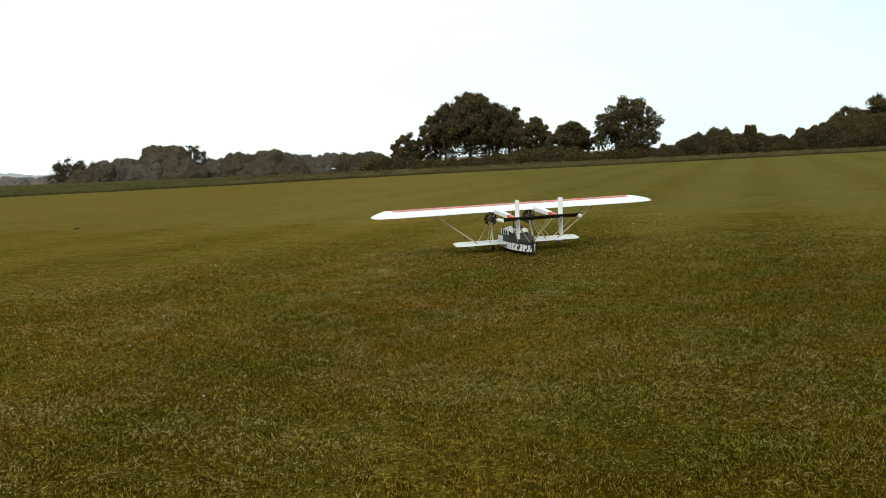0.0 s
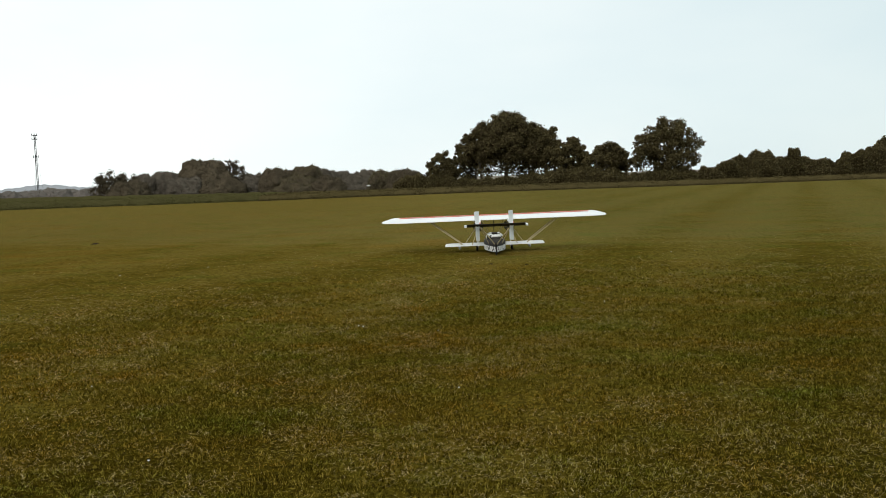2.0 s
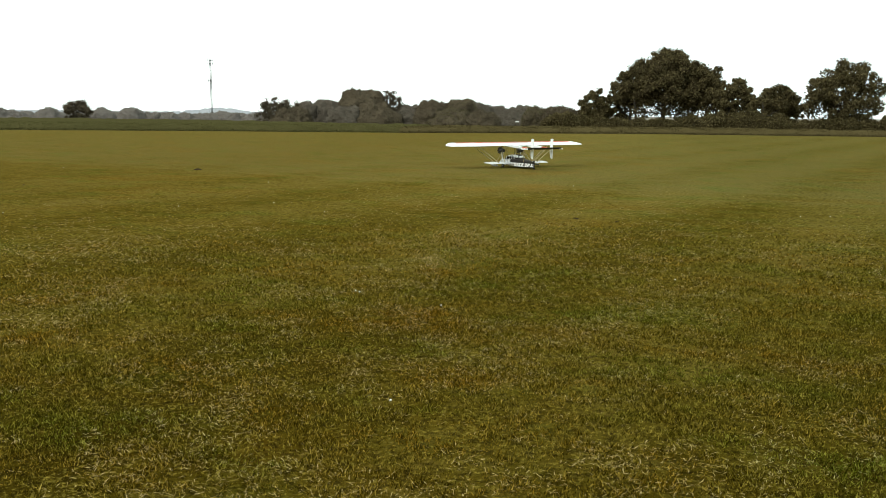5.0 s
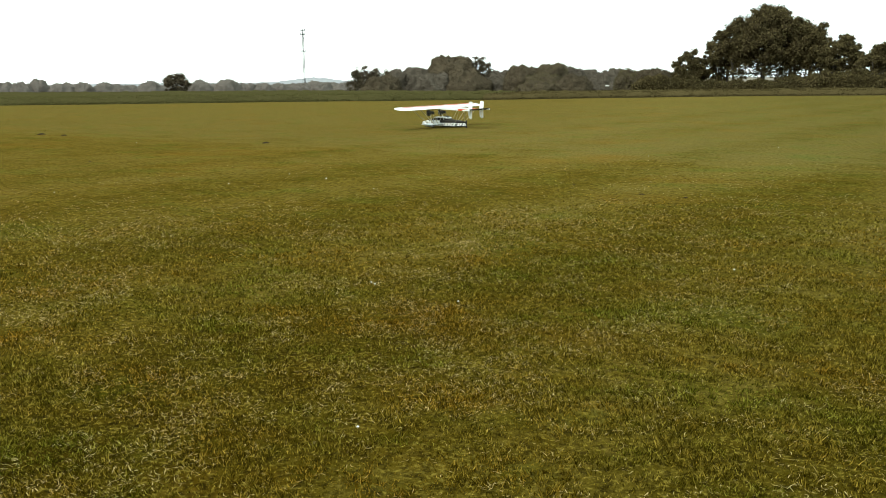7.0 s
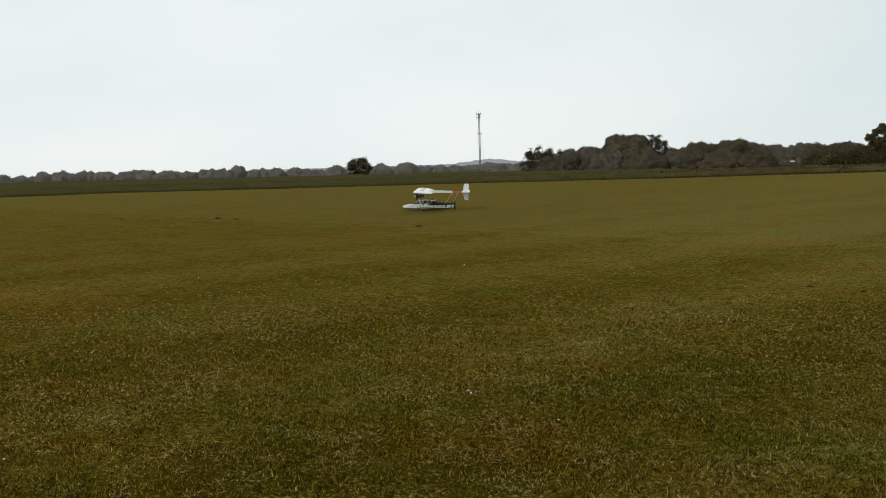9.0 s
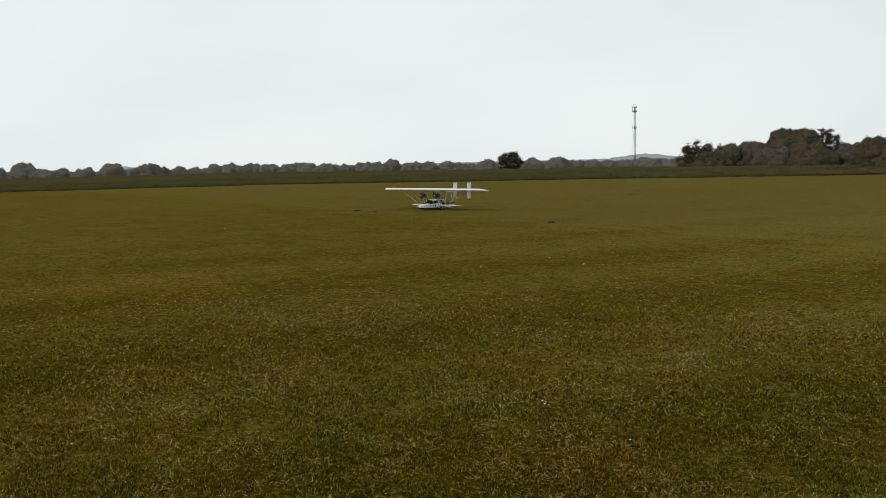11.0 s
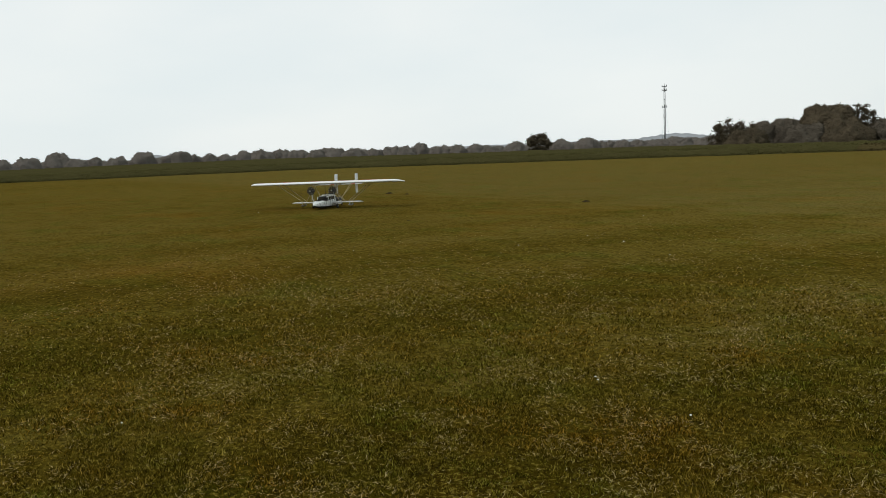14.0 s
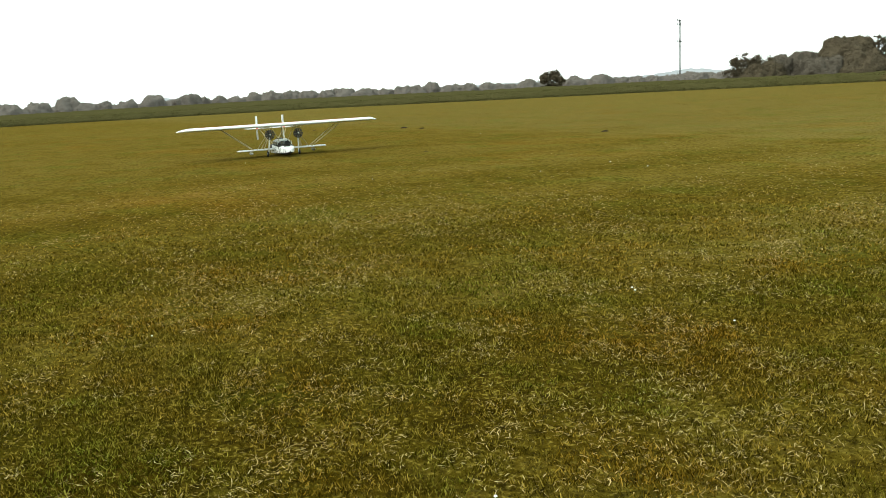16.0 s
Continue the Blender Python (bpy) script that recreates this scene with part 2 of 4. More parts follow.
def make_leaves(name, stops, rough=0.75, spec=0.05, light=0.25, patch=0.9, rusty=0.0, own=0.6, shared=0.4):
    """Leaves or blades that differ one from the next, and let some light through."""
    m, n, l, b = nodes(name)
    geo = n.new("ShaderNodeNewGeometry")
    at = n.new("ShaderNodeTexCoord").outputs["Object"]
    f = noise_of(n, l, at, patch, 3)
    r = ramp_of(n, stops)
    l.new(sum_of(n, l, geo.outputs["Random Per Island"], own, f, shared), r.inputs["Fac"])
    tone = r.outputs["Color"]
    if rusty:
        hue = ramp_of(n, [(0.34, (0.76, 1.0, 0.85)), (0.5, (1.02, 0.97, 1)), (0.66, (1.22, 0.93, 0.75))])
        l.new(noise_of(n, l, at, 0.75, 5, 0.65, (1, 1.4, 1), 25), hue.inputs["Fac"])
        dye = n.new("ShaderNodeMix")
        dye.data_type, dye.blend_type = "RGBA", "MULTIPLY"
        dye.inputs[0].default_value = rusty
        l.new(tone, dye.inputs[6])
        l.new(hue.outputs["Color"], dye.inputs[7])
        tone = worn_west_dim_east(n, l, at, dye.outputs[2])
    l.new(tone, b.inputs["Base Color"])
    b.inputs["Roughness"].default_value, b.inputs["Specular IOR Level"].default_value = rough, spec
    tr = n.new("ShaderNodeBsdfTranslucent")
    l.new(tone, tr.inputs["Color"])
    mx = n.new("ShaderNodeMixShader")
    mx.inputs[0].default_value = light
    l.new(b.outputs[0], mx.inputs[1])
    l.new(tr.outputs[0], mx.inputs[2])
    l.new(mx.outputs[0], n["Material Output"].inputs["Surface"])
    return m


def make_zebra():
    m, n, l, b = nodes("zebra_paint")
    at = n.new("ShaderNodeTexCoord").outputs["Object"]
    mp = n.new("ShaderNodeMapping")
    mp.inputs["Rotation"].default_value = (0, radians(16), radians(8))
    l.new(at, mp.inputs["Vector"])
    wave = n.new("ShaderNodeTexWave")
    wave.inputs["Scale"].default_value, wave.inputs["Distortion"].default_value = 3.3, 7.5
    wave.inputs["Detail"].default_value, wave.inputs["Detail Scale"].default_value = 2.5, 2.2
    l.new(mp.outputs["Vector"], wave.inputs["Vector"])
    r = ramp_of(n, [(0.0, (0.012, 0.011, 0.010)), (0.11, (0.82, 0.81, 0.78))], "CONSTANT")
    l.new(wave.outputs["Fac"], r.inputs["Fac"])
    l.new(r.outputs["Color"], b.inputs["Base Color"])
    b.inputs["Roughness"].default_value = 0.4
    return m


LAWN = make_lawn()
BLADES = make_leaves("grass_blade", [(0.33, (0.025, 0.019, 0.001)), (0.49, (0.060, 0.0458, 0.0032)), (0.63, (0.131, 0.1, 0.0105)), (0.77, (0.275, 0.211, 0.033)), (0.91, (0.52, 0.407, 0.095))], 0.9, 0.0, 0.3, 17.0, 1.0, own=0.56, shared=0.54)
STRAW = make_leaves("straw_blade", [(0.25, (0.20, 0.148, 0.045)), (0.5, (0.34, 0.262, 0.105)), (0.78, (0.56, 0.45, 0.23))], 0.8, 0.05, 0.25, 1.3, 0.4)
TUFTS = make_leaves("coarse_tuft", [(0.25, (0.0645, 0.0499, 0.00516)), (0.45, (0.0946, 0.0731, 0.00946)), (0.6, (0.138, 0.107, 0.0189)), (0.78, (0.258, 0.202, 0.0516))], 0.9, 0.0, 0.4, 1.3, 0.8)
CROP = make_leaves("crop_leaf", [(0.2, (0.0848, 0.0767, 0.0267)), (0.5, (0.0998, 0.0903, 0.0329)), (0.8, (0.114, 0.105, 0.038))], spec=0.0, light=0.45)
CROP_TOP = mottled("crop_canopy", [(0.3, (0.0467, 0.0414, 0.015)), (0.7, (0.0722, 0.0632, 0.0249))], 0.25, 4, 0.95, 0.8, spec=0.0, depth=0.15)
VERGE = make_leaves("tall_grass", [(0.2, (0.0614, 0.0468, 0.0183)), (0.5, (0.0808, 0.0629, 0.0263)), (0.8, (0.102, 0.0816, 0.0351))], spec=0.0, light=0.4)
VERGE_TOP = mottled("tall_grass_heads", [(0.3, (0.053, 0.0404, 0.0158)), (0.7, (0.0872, 0.0676, 0.029))], 0.3, 4, 0.95, 0.8, spec=0.0, depth=0.15)
LEAF = make_leaves("oak_leaf", [(0.2, (0.0557, 0.0426, 0.0186)), (0.5, (0.0968, 0.0751, 0.0325)), (0.8, (0.17, 0.138, 0.0619))], light=0.35)
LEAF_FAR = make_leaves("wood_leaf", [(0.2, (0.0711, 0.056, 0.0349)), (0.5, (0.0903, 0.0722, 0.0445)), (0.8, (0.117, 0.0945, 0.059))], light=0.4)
LEAF_WARM = make_leaves("yellowing_leaf", [(0.2, (0.0805, 0.0669, 0.0347)), (0.5, (0.105, 0.0891, 0.0452)), (0.8, (0.136, 0.118, 0.0601))], light=0.4)
# far leaves: distance haze is painted into these paler, greyer base colours
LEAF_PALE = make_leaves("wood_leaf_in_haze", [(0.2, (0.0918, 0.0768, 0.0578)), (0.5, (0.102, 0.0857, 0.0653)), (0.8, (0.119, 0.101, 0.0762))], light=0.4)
LEAF_HAZY = make_leaves("distant_leaf_in_haze", [(0.2, (0.152, 0.131, 0.112)), (0.5, (0.172, 0.149, 0.128)), (0.8, (0.196, 0.171, 0.147))], light=0.45)
LEAF_DRY = make_leaves("hedge_leaf", [(0.2, (0.0447, 0.0344, 0.0146)), (0.5, (0.0757, 0.0593, 0.0241)), (0.8, (0.129, 0.103, 0.043))])
# oak and hedge boughs: shade inside the crown is put in as darker tones
BOUGH = mottled("oak_bough_in_shade", [(0.3, (0.0263, 0.0201, 0.0101)), (0.7, (0.0604, 0.0464, 0.0232))], 0.5, 3.5, 0.95, 1.0, spec=0.0, depth=0.5)
BOUGH_DRY = mottled("hedge_bough_in_shade", [(0.3, (0.0275, 0.0215, 0.00946)), (0.7, (0.0602, 0.0464, 0.0198))], 0.6, 4.0, 0.95, 1.0, spec=0.0, depth=0.4)
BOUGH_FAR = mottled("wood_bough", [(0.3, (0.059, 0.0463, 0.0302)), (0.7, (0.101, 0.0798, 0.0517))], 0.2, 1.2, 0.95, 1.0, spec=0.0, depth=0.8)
# boughs and hill far off, their air haze mixed into the base colour
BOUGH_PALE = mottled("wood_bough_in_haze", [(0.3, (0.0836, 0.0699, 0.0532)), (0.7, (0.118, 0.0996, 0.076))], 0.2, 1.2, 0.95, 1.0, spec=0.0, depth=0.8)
BOUGH_HAZY = mottled("distant_bough_in_haze", [(0.3, (0.122, 0.105, 0.090)), (0.7, (0.172, 0.150, 0.130))], 0.1, 0.8, 0.95, 0.8, spec=0.0, depth=0.9)
HAZE_WOOD = mottled("distant_wood_in_haze", [(0.3, (0.27, 0.275, 0.285)), (0.7, (0.36, 0.365, 0.375))], 0.02, 0.15, 0.95, 0.5, spec=0.0, depth=3.0)
BARK = mottled("bark", [(0.3, (0.035, 0.028, 0.02)), (0.7, (0.09, 0.075, 0.055))], 2, 18, 0.9, 0.6, spec=0.1)
SOIL = mottled("molehill_soil", [(0.3, (0.018, 0.013, 0.008)), (0.7, (0.05, 0.036, 0.022))], 6, 40, 0.95, 0.7, spec=0.0)
WHITE = mottled("white_film", [(0.3, (0.72, 0.73, 0.72)), (0.7, (0.82, 0.82, 0.80))], 2.5, 30, 0.38, 0.05, spec=0.4)
GREY = mottled("silver_grey_paint", [(0.3, (0.36, 0.36, 0.35)), (0.7, (0.50, 0.50, 0.49))], 3, 40, 0.4, 0.05)
RED = mottled("red_film", [(0.3, (0.50, 0.07, 0.03)), (0.7, (0.62, 0.11, 0.05))], 5, 40, 0.45, 0.05)
BLACK = mottled("black_brown_paint", [(0.3, (0.014, 0.011, 0.009)), (0.7, (0.030, 0.024, 0.018))], 4, 35, 0.6, 0.08, spec=0.2)
ZEBRA = make_zebra()
WOOD = mottled("pale_wood", [(0.3, (0.34, 0.27, 0.14)), (0.7, (0.48, 0.39, 0.22))], 6, 60, 0.5, 0.1)
METAL = mottled("engine_metal", [(0.3, (0.03, 0.028, 0.026)), (0.7, (0.08, 0.075, 0.07))], 12, 90, 0.45, 0.2, 0.6)
ALLOY = mottled("bare_alloy", [(0.3, (0.42, 0.41, 0.40)), (0.7, (0.58, 0.57, 0.55))], 10, 80, 0.35, 0.1, 0.8)
RUBBER = mottled("rubber", [(0.3, (0.012, 0.012, 0.012)), (0.7, (0.03, 0.029, 0.028))], 10, 80, 0.8, 0.2)
STEEL = mottled("galvanised_steel", [(0.3, (0.045, 0.045, 0.047)), (0.7, (0.075, 0.075, 0.078))], 0.5, 4, 0.7, 0.05, 0.2)
PETAL = mottled("white_petal", [(0.3, (0.74, 0.73, 0.66)), (0.7, (0.86, 0.85, 0.80))], 40, 200, 0.6, 0.0)
STALK = mottled("green_stalk", [(0.3, (0.05, 0.06, 0.012)), (0.7, (0.09, 0.10, 0.02))], 30, 200, 0.7, 0.0)


def make_glass():
    m, n, l, b = nodes("tinted_glass")
    b.inputs["Base Color"].default_value = (0.02, 0.02, 0.02, 1)
    b.inputs["Roughness"].default_value, b.inputs["IOR"].default_value = 0.06, 1.5
    b.inputs["Transmission Weight"].default_value = 0.25
    return m


GLASS = make_glass()


# ---------------------------------------------------------------- mesh tools
class Shape:
    """Collects vertices and faces, with a material number a face."""

    def __init__(self):
        self.v, self.f, self.m = [], [], []

    def add(self, verts, faces, mat=0):
        k = len(self.v)
        self.v += [tuple(p) for p in verts]
        self.f += [tuple(i + k for i in f) for f in faces]
        self.m += [mat] * len(faces)
        return self

    def loft(self, rings, mat=0, caps=True, mats=None):
        n = len(rings[0])
        faces, ms = [], []
        for i in range(len(rings) - 1):
            for j in range(n):
                a, b = i * n + j, i * n + (j + 1) % n
                faces.append((a, b, b + n, a + n))
                ms.append(mats(i, j) if mats else mat)
        if caps:
            faces += [tuple(range(n))[::-1], tuple(range((len(rings) - 1) * n, len(rings) * n))]
            ms += [mat, mat]
        k = len(self.m)
        self.add([p for r in rings for p in r], faces)
        self.m[k:] = ms
        return self

    def tube(self, pts, radii, n=8, mat=0, squash=1.0):
        pts = [Vector(p) for p in pts]
        rings = []
        for i, p in enumerate(pts):
            d = (pts[min(i + 1, len(pts) - 1)] - pts[max(i - 1, 0)]).normalized()
            side = d.cross(Vector((0, 0, 1)) if abs(d.z) < 0.9 else Vector((1, 0, 0))).normalized()
            up = side.cross(d)
            rings.append([p + (side * math.cos(2 * math.pi * j / n) * squash + up * math.sin(2 * math.pi * j / n)) * radii[i] for j in range(n)])
        return self.loft(rings, mat)

    def box(self, lo, hi, mat=0, cut=0.0):
        """A box with its upright edges and rims cut by a bevel."""
        (x0, y0, z0), (x1, y1, z1) = lo, hi
        c = cut or 0.12 * min(x1 - x0, y1 - y0, z1 - z0)
        ring = lambda z, s: [(x0 + c + s, y0 + s, z), (x1 - c - s, y0 + s, z), (x1 - s, y0 + c + s, z), (x1 - s, y1 - c - s, z), (x1 - c - s, y1 - s, z), (x0 + c + s, y1 - s, z), (x0 + s, y1 - c - s, z), (x0 + s, y0 + c + s, z)]
        return self.loft([ring(z0, c * 0.7), ring(z0 + c, 0), ring(z1 - c, 0), ring(z1, c * 0.7)], mat)

    def mesh(self, name, mats, smooth=False):
        me = bpy.data.meshes.new(name)
        me.from_pydata(self.v, [], self.f)
        for m in mats:
            me.materials.append(m)
        me.polygons.foreach_set("material_index", self.m)
        if smooth:
            me.polygons.foreach_set("use_smooth", [True] * len(self.f))
        me.update()
        return me


def part(name, shape, mats, parent=None, label="", smooth=False):
    ob = new(name, shape.mesh(name, mats if isinstance(mats, (list, tuple)) else [mats], smooth))
    if parent:
        ob.parent = parent
    return tagged(ob, label)


def quads(name, corners, mat):
    """A mesh of loose four-cornered leaves from an array (n, 4, 3)."""
    n = len(corners)
    me = bpy.data.meshes.new(name)
    me.vertices.add(n * 4)
    me.vertices.foreach_set("co", np.ascontiguousarray(corners, dtype=np.float32).ravel())
    me.loops.add(n * 4)
    me.loops.foreach_set("vertex_index", np.arange(n * 4, dtype=np.int32))
    me.polygons.add(n)
    me.polygons.foreach_set("loop_start", np.arange(n, dtype=np.int32) * 4)
    me.update(calc_edges=True)
    me.materials.append(mat)
    return me


def leaf_quads(rng, at, size):
    """Pointed leaves of about that size at the given points, turned every way."""
    n = len(at)
    a = rng.normal(size=(n, 3))
    a /= np.linalg.norm(a, axis=1)[:, None]
    b = np.cross(a, rng.normal(size=(n, 3)))
    b /= np.linalg.norm(b, axis=1)[:, None] + 1e-9
    s = (size * rng.uniform(0.6, 1.4, n))[:, None]
    return np.stack([at - a * s * 0.6, at + b * s * 0.36, at + a * s * 0.6, at - b * s * 0.36], 1)


# ---------------------------------------------------------------- land
def fall(x, y):
    """The height of the land: level to the crop, then dropping gently, later to the west."""
    az, r = math.degrees(math.atan2(-x, y)), math.hypot(x, y)
    k = min(max((az - 20) / 25, 0), 1)
    r0 = 92 + 80 * k * k * (3 - 2 * k)
    t = min(max((r - r0) / (330 - r0), 0), 1)
    return -6.0 * t * t * (3 - 2 * t)


def make_ground():
    s = Shape()
    radii = [0.01, 6, 12, 20, 30, 45, 60, 80, 92, 100, 110, 120, 130, 145, 160, 175, 190, 210, 225, 240, 255, 270, 285, 300, 315, 335, 400, 600, 1000, 2000, 4500]
    s.loft([[(r * math.cos(a), r * math.sin(a), fall(r * math.cos(a), r * math.sin(a))) for a in (2 * math.pi * k / 144 for k in range(144))] for r in radii], caps=False)
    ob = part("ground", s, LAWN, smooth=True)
    tagged(ob, "wide mown grass airfield with worn brown patches", "grass field", kind="structure")


def along(line, n):
    line = np.array(line, float)
    d = np.r_[0, np.cumsum(np.linalg.norm(np.diff(line, axis=0), axis=1))]
    u = np.linspace(0, d[-1], n)
    return np.stack([np.interp(u, d, line[:, k]) for k in (0, 1)], 1)


def make_strip(name, near, far, nu, nv, height, top, mat, leaves, leaf, seed, label, category):
    """Standing plants between two lines: an uneven leafy top, with single leaves on its edge."""
    rng = np.random.default_rng(seed)
    a, b = along(near, nu), along(far, nu)
    wob = np.array([noise.noise((p[0] * 0.22, p[1] * 0.22, seed)) for p in a])
    nd = (b - a) / (np.linalg.norm(b - a, axis=1)[:, None])
    a = a + nd * (wob[:, None] * 0.9)
    s = Shape()
    rings = []
    reach = np.linalg.norm(b - a, axis=1)[:, None]
    for j in range(nv + 1):
        p = a + nd * (0.0 if j == 0 else 0.35 if j == 1 else 0.8 + (reach - 0.8) * ((j - 2) / (nv - 2)) ** 2.2)
        row = []
        for i in range(nu):
            x, y = p[i]
            z = -0.03 if j == 0 else height * (0.6 if j == 1 else 1.0) + 0.12 * noise.noise((x * 0.9, y * 0.9, 3.1 + seed)) + 0.07 * noise.noise((x * 3.1, y * 3.1, seed))
            row.append((x, y, z))
        rings.append(row)
    verts = [p for r in rings for p in r]
    faces = [(j * nu + i, j * nu + i + 1, (j + 1) * nu + i + 1, (j + 1) * nu + i) for j in range(nv) for i in range(nu - 1)]
    s.add(verts, faces)
    base = s.mesh(name, [top, mat], True)
    k = rng.integers(0, nu - 1, leaves)
    w = rng.uniform(0, 1, leaves)[:, None]
    depth = (rng.uniform(0, 1, leaves) ** 2.0 * 14)[:, None]
    at = a[k] * (1 - w) + a[k + 1] * w + nd[k] * depth
    z = height * rng.uniform(0.85, 1.12, leaves) * np.clip(0.15 + depth[:, 0] / 0.9, 0, 1)
    lq = leaf_quads(rng, np.column_stack([at, z]), np.full(leaves, leaf))
    extra = quads("leaf_tmp", lq, top)
    extra.polygons.foreach_set("material_index", [1] * leaves)
    bm = bmesh.new()
    bm.from_mesh(base)
    bm.from_mesh(extra)
    bm.to_mesh(base)
    bm.free()
    bpy.data.meshes.remove(extra)
    tagged(new(name, base), label, category, kind="stuff")


# ---------------------------------------------------------------- trees
def ball(rng, n):
    p = rng.normal(size=(n, 3))
    return p / np.linalg.norm(p, axis=1)[:, None]


def bough_ball():
    """A ball of twelve corners and twenty faces."""
    g = (1 + 5 ** 0.5) / 2
    v = [Vector(p).normalized() for p in ((-1, g, 0), (1, g, 0), (-1, -g, 0), (1, -g, 0), (0, -1, g), (0, 1, g), (0, -1, -g), (0, 1, -g), (g, 0, -1), (g, 0, 1), (-g, 0, -1), (-g, 0, 1))]
    f = [(a, b, c) for a, b, c in itertools.combinations(range(12), 3) if max((v[a] - v[b]).length, (v[b] - v[c]).length, (v[a] - v[c]).length) < 1.1]
    return np.array([tuple(p) for p in v]), np.array([(a, b, c) if (v[b] - v[a]).cross(v[c] - v[a]).dot(v[a]) > 0 else (a, c, b) for a, b, c in f])


BALL_V, BALL_F = bough_ball()


def crown_mesh(rng, lobes, radii, leaves, mats):
    """Closed inner boughs, dented at random, and the loose leaves round them, as one mesh."""
    n, k = len(lobes), len(BALL_V)
    verts = lobes[:, None, :] + BALL_V[None] * np.array([1.1, 1.1, 0.85]) * (radii[:, None] * rng.uniform(0.55, 1.3, (n, k)))[:, :, None]
    verts[:, :, 2] = np.maximum(verts[:, :, 2], 0.02)
    faces = (BALL_F[None] + (np.arange(n) * k)[:, None, None]).reshape(-1, 3)
    m = len(leaves)
    me = bpy.data.meshes.new("crown")
    me.vertices.add(n * k + m * 4)
    me.vertices.foreach_set("co", np.concatenate([verts.reshape(-1, 3), leaves.reshape(-1, 3)]).astype(np.float32).ravel())
    me.loops.add(len(faces) * 3 + m * 4)
    me.loops.foreach_set("vertex_index", np.concatenate([faces.ravel(), n * k + np.arange(m * 4)]).astype(np.int32))
    me.polygons.add(len(faces) + m)
    me.polygons.foreach_set("loop_start", np.concatenate([np.arange(len(faces)) * 3, len(faces) * 3 + np.arange(m) * 4]).astype(np.int32))
    for mat in mats:
        me.materials.append(mat)
    me.polygons.foreach_set("material_index", np.r_[np.ones(len(faces)), np.zeros(m)].astype(np.int32))
    me.polygons.foreach_set("use_smooth", np.r_[np.ones(len(faces)), np.zeros(m)].astype(bool))
    me.update(calc_edges=True)
    return me


def massed_crown(rng, hw, hz, zc, shape, square, leaves, leaf, mats, rows, rough):
    """A closed leafy mass, bulging at three scales, with loose leaves over it."""
    cols = rows * 2
    th = np.pi * (np.arange(rows + 1) / rows)
    ph = 2 * np.pi * np.arange(cols) / cols
    d = np.stack([np.outer(np.sin(th), np.cos(ph)), np.outer(np.sin(th), np.sin(ph)), np.outer(np.cos(th), np.ones(cols))], -1).reshape(-1, 3)
    p = d / ((np.abs(d) ** square).sum(1)[:, None] ** (1 / square))
    p[:, :2] *= (1.05 - 0.3 * shape * np.clip((p[:, 2] + 1) / 2, 0, 1) ** 2)[:, None]
    p *= np.array([hw, hw, hz])
    off = rng.uniform(-50, 50, 3)
    bulge = np.array([0.6 * noise.noise(Vector(q / (7 * rough) + off)) + 0.62 * noise.noise(Vector(q / (2.6 * rough) + off)) + 0.34 * noise.noise(Vector(q / (1.1 * rough) + off)) for q in p])
    p += d * (bulge * 2.2 * rough)[:, None]
    p *= np.array([hw / np.percentile(np.hypot(p[:, 0], p[:, 1]), 98)] * 2 + [hz / np.percentile(p[:, 2], 98.5)])
    p[:, 2] = np.maximum(p[:, 2] + zc, 0.02)
    i, j = np.meshgrid(np.arange(rows), np.arange(cols), indexing="ij")
    faces = np.stack([i * cols + j, (i + 1) * cols + j, (i + 1) * cols + (j + 1) % cols, i * cols + (j + 1) % cols], -1).reshape(-1, 4)
    corner = p[faces]
    area = np.linalg.norm(np.cross(corner[:, 2] - corner[:, 0], corner[:, 3] - corner[:, 1]), axis=1) + 1e-9
    area[corner[:, :, 2].min(1) < 0.1] *= 0.1
    k = rng.choice(len(faces), leaves, p=area / area.sum())
    u = rng.dirichlet((1, 1, 1, 1), leaves)
    at = (corner[k] * u[:, :, None]).sum(1) + d[faces[k, 0]] * (rough * rng.uniform(-0.15, 0.38, leaves))[:, None]
    at[:, 2] = np.maximum(at[:, 2], 0.05)
    me = bpy.data.meshes.new("crown")
    n, loose = len(p), leaf_quads(rng, at, np.full(leaves, leaf))
    me.vertices.add(n + leaves * 4)
    me.vertices.foreach_set("co", np.concatenate([p, loose.reshape(-1, 3)]).astype(np.float32).ravel())
    me.loops.add((len(faces) + leaves) * 4)
    me.loops.foreach_set("vertex_index", np.concatenate([faces.ravel(), n + np.arange(leaves * 4)]).astype(np.int32))
    me.polygons.add(len(faces) + leaves)
    me.polygons.foreach_set("loop_start", (np.arange(len(faces) + leaves) * 4).astype(np.int32))
    for mat in mats:
        me.materials.append(mat)
    me.polygons.foreach_set("material_index", np.r_[np.ones(len(faces)), np.zeros(leaves)].astype(np.int32))
    me.polygons.foreach_set("use_smooth", np.r_[np.ones(len(faces)), np.zeros(leaves)].astype(bool))
    me.update(calc_edges=True)
    return me


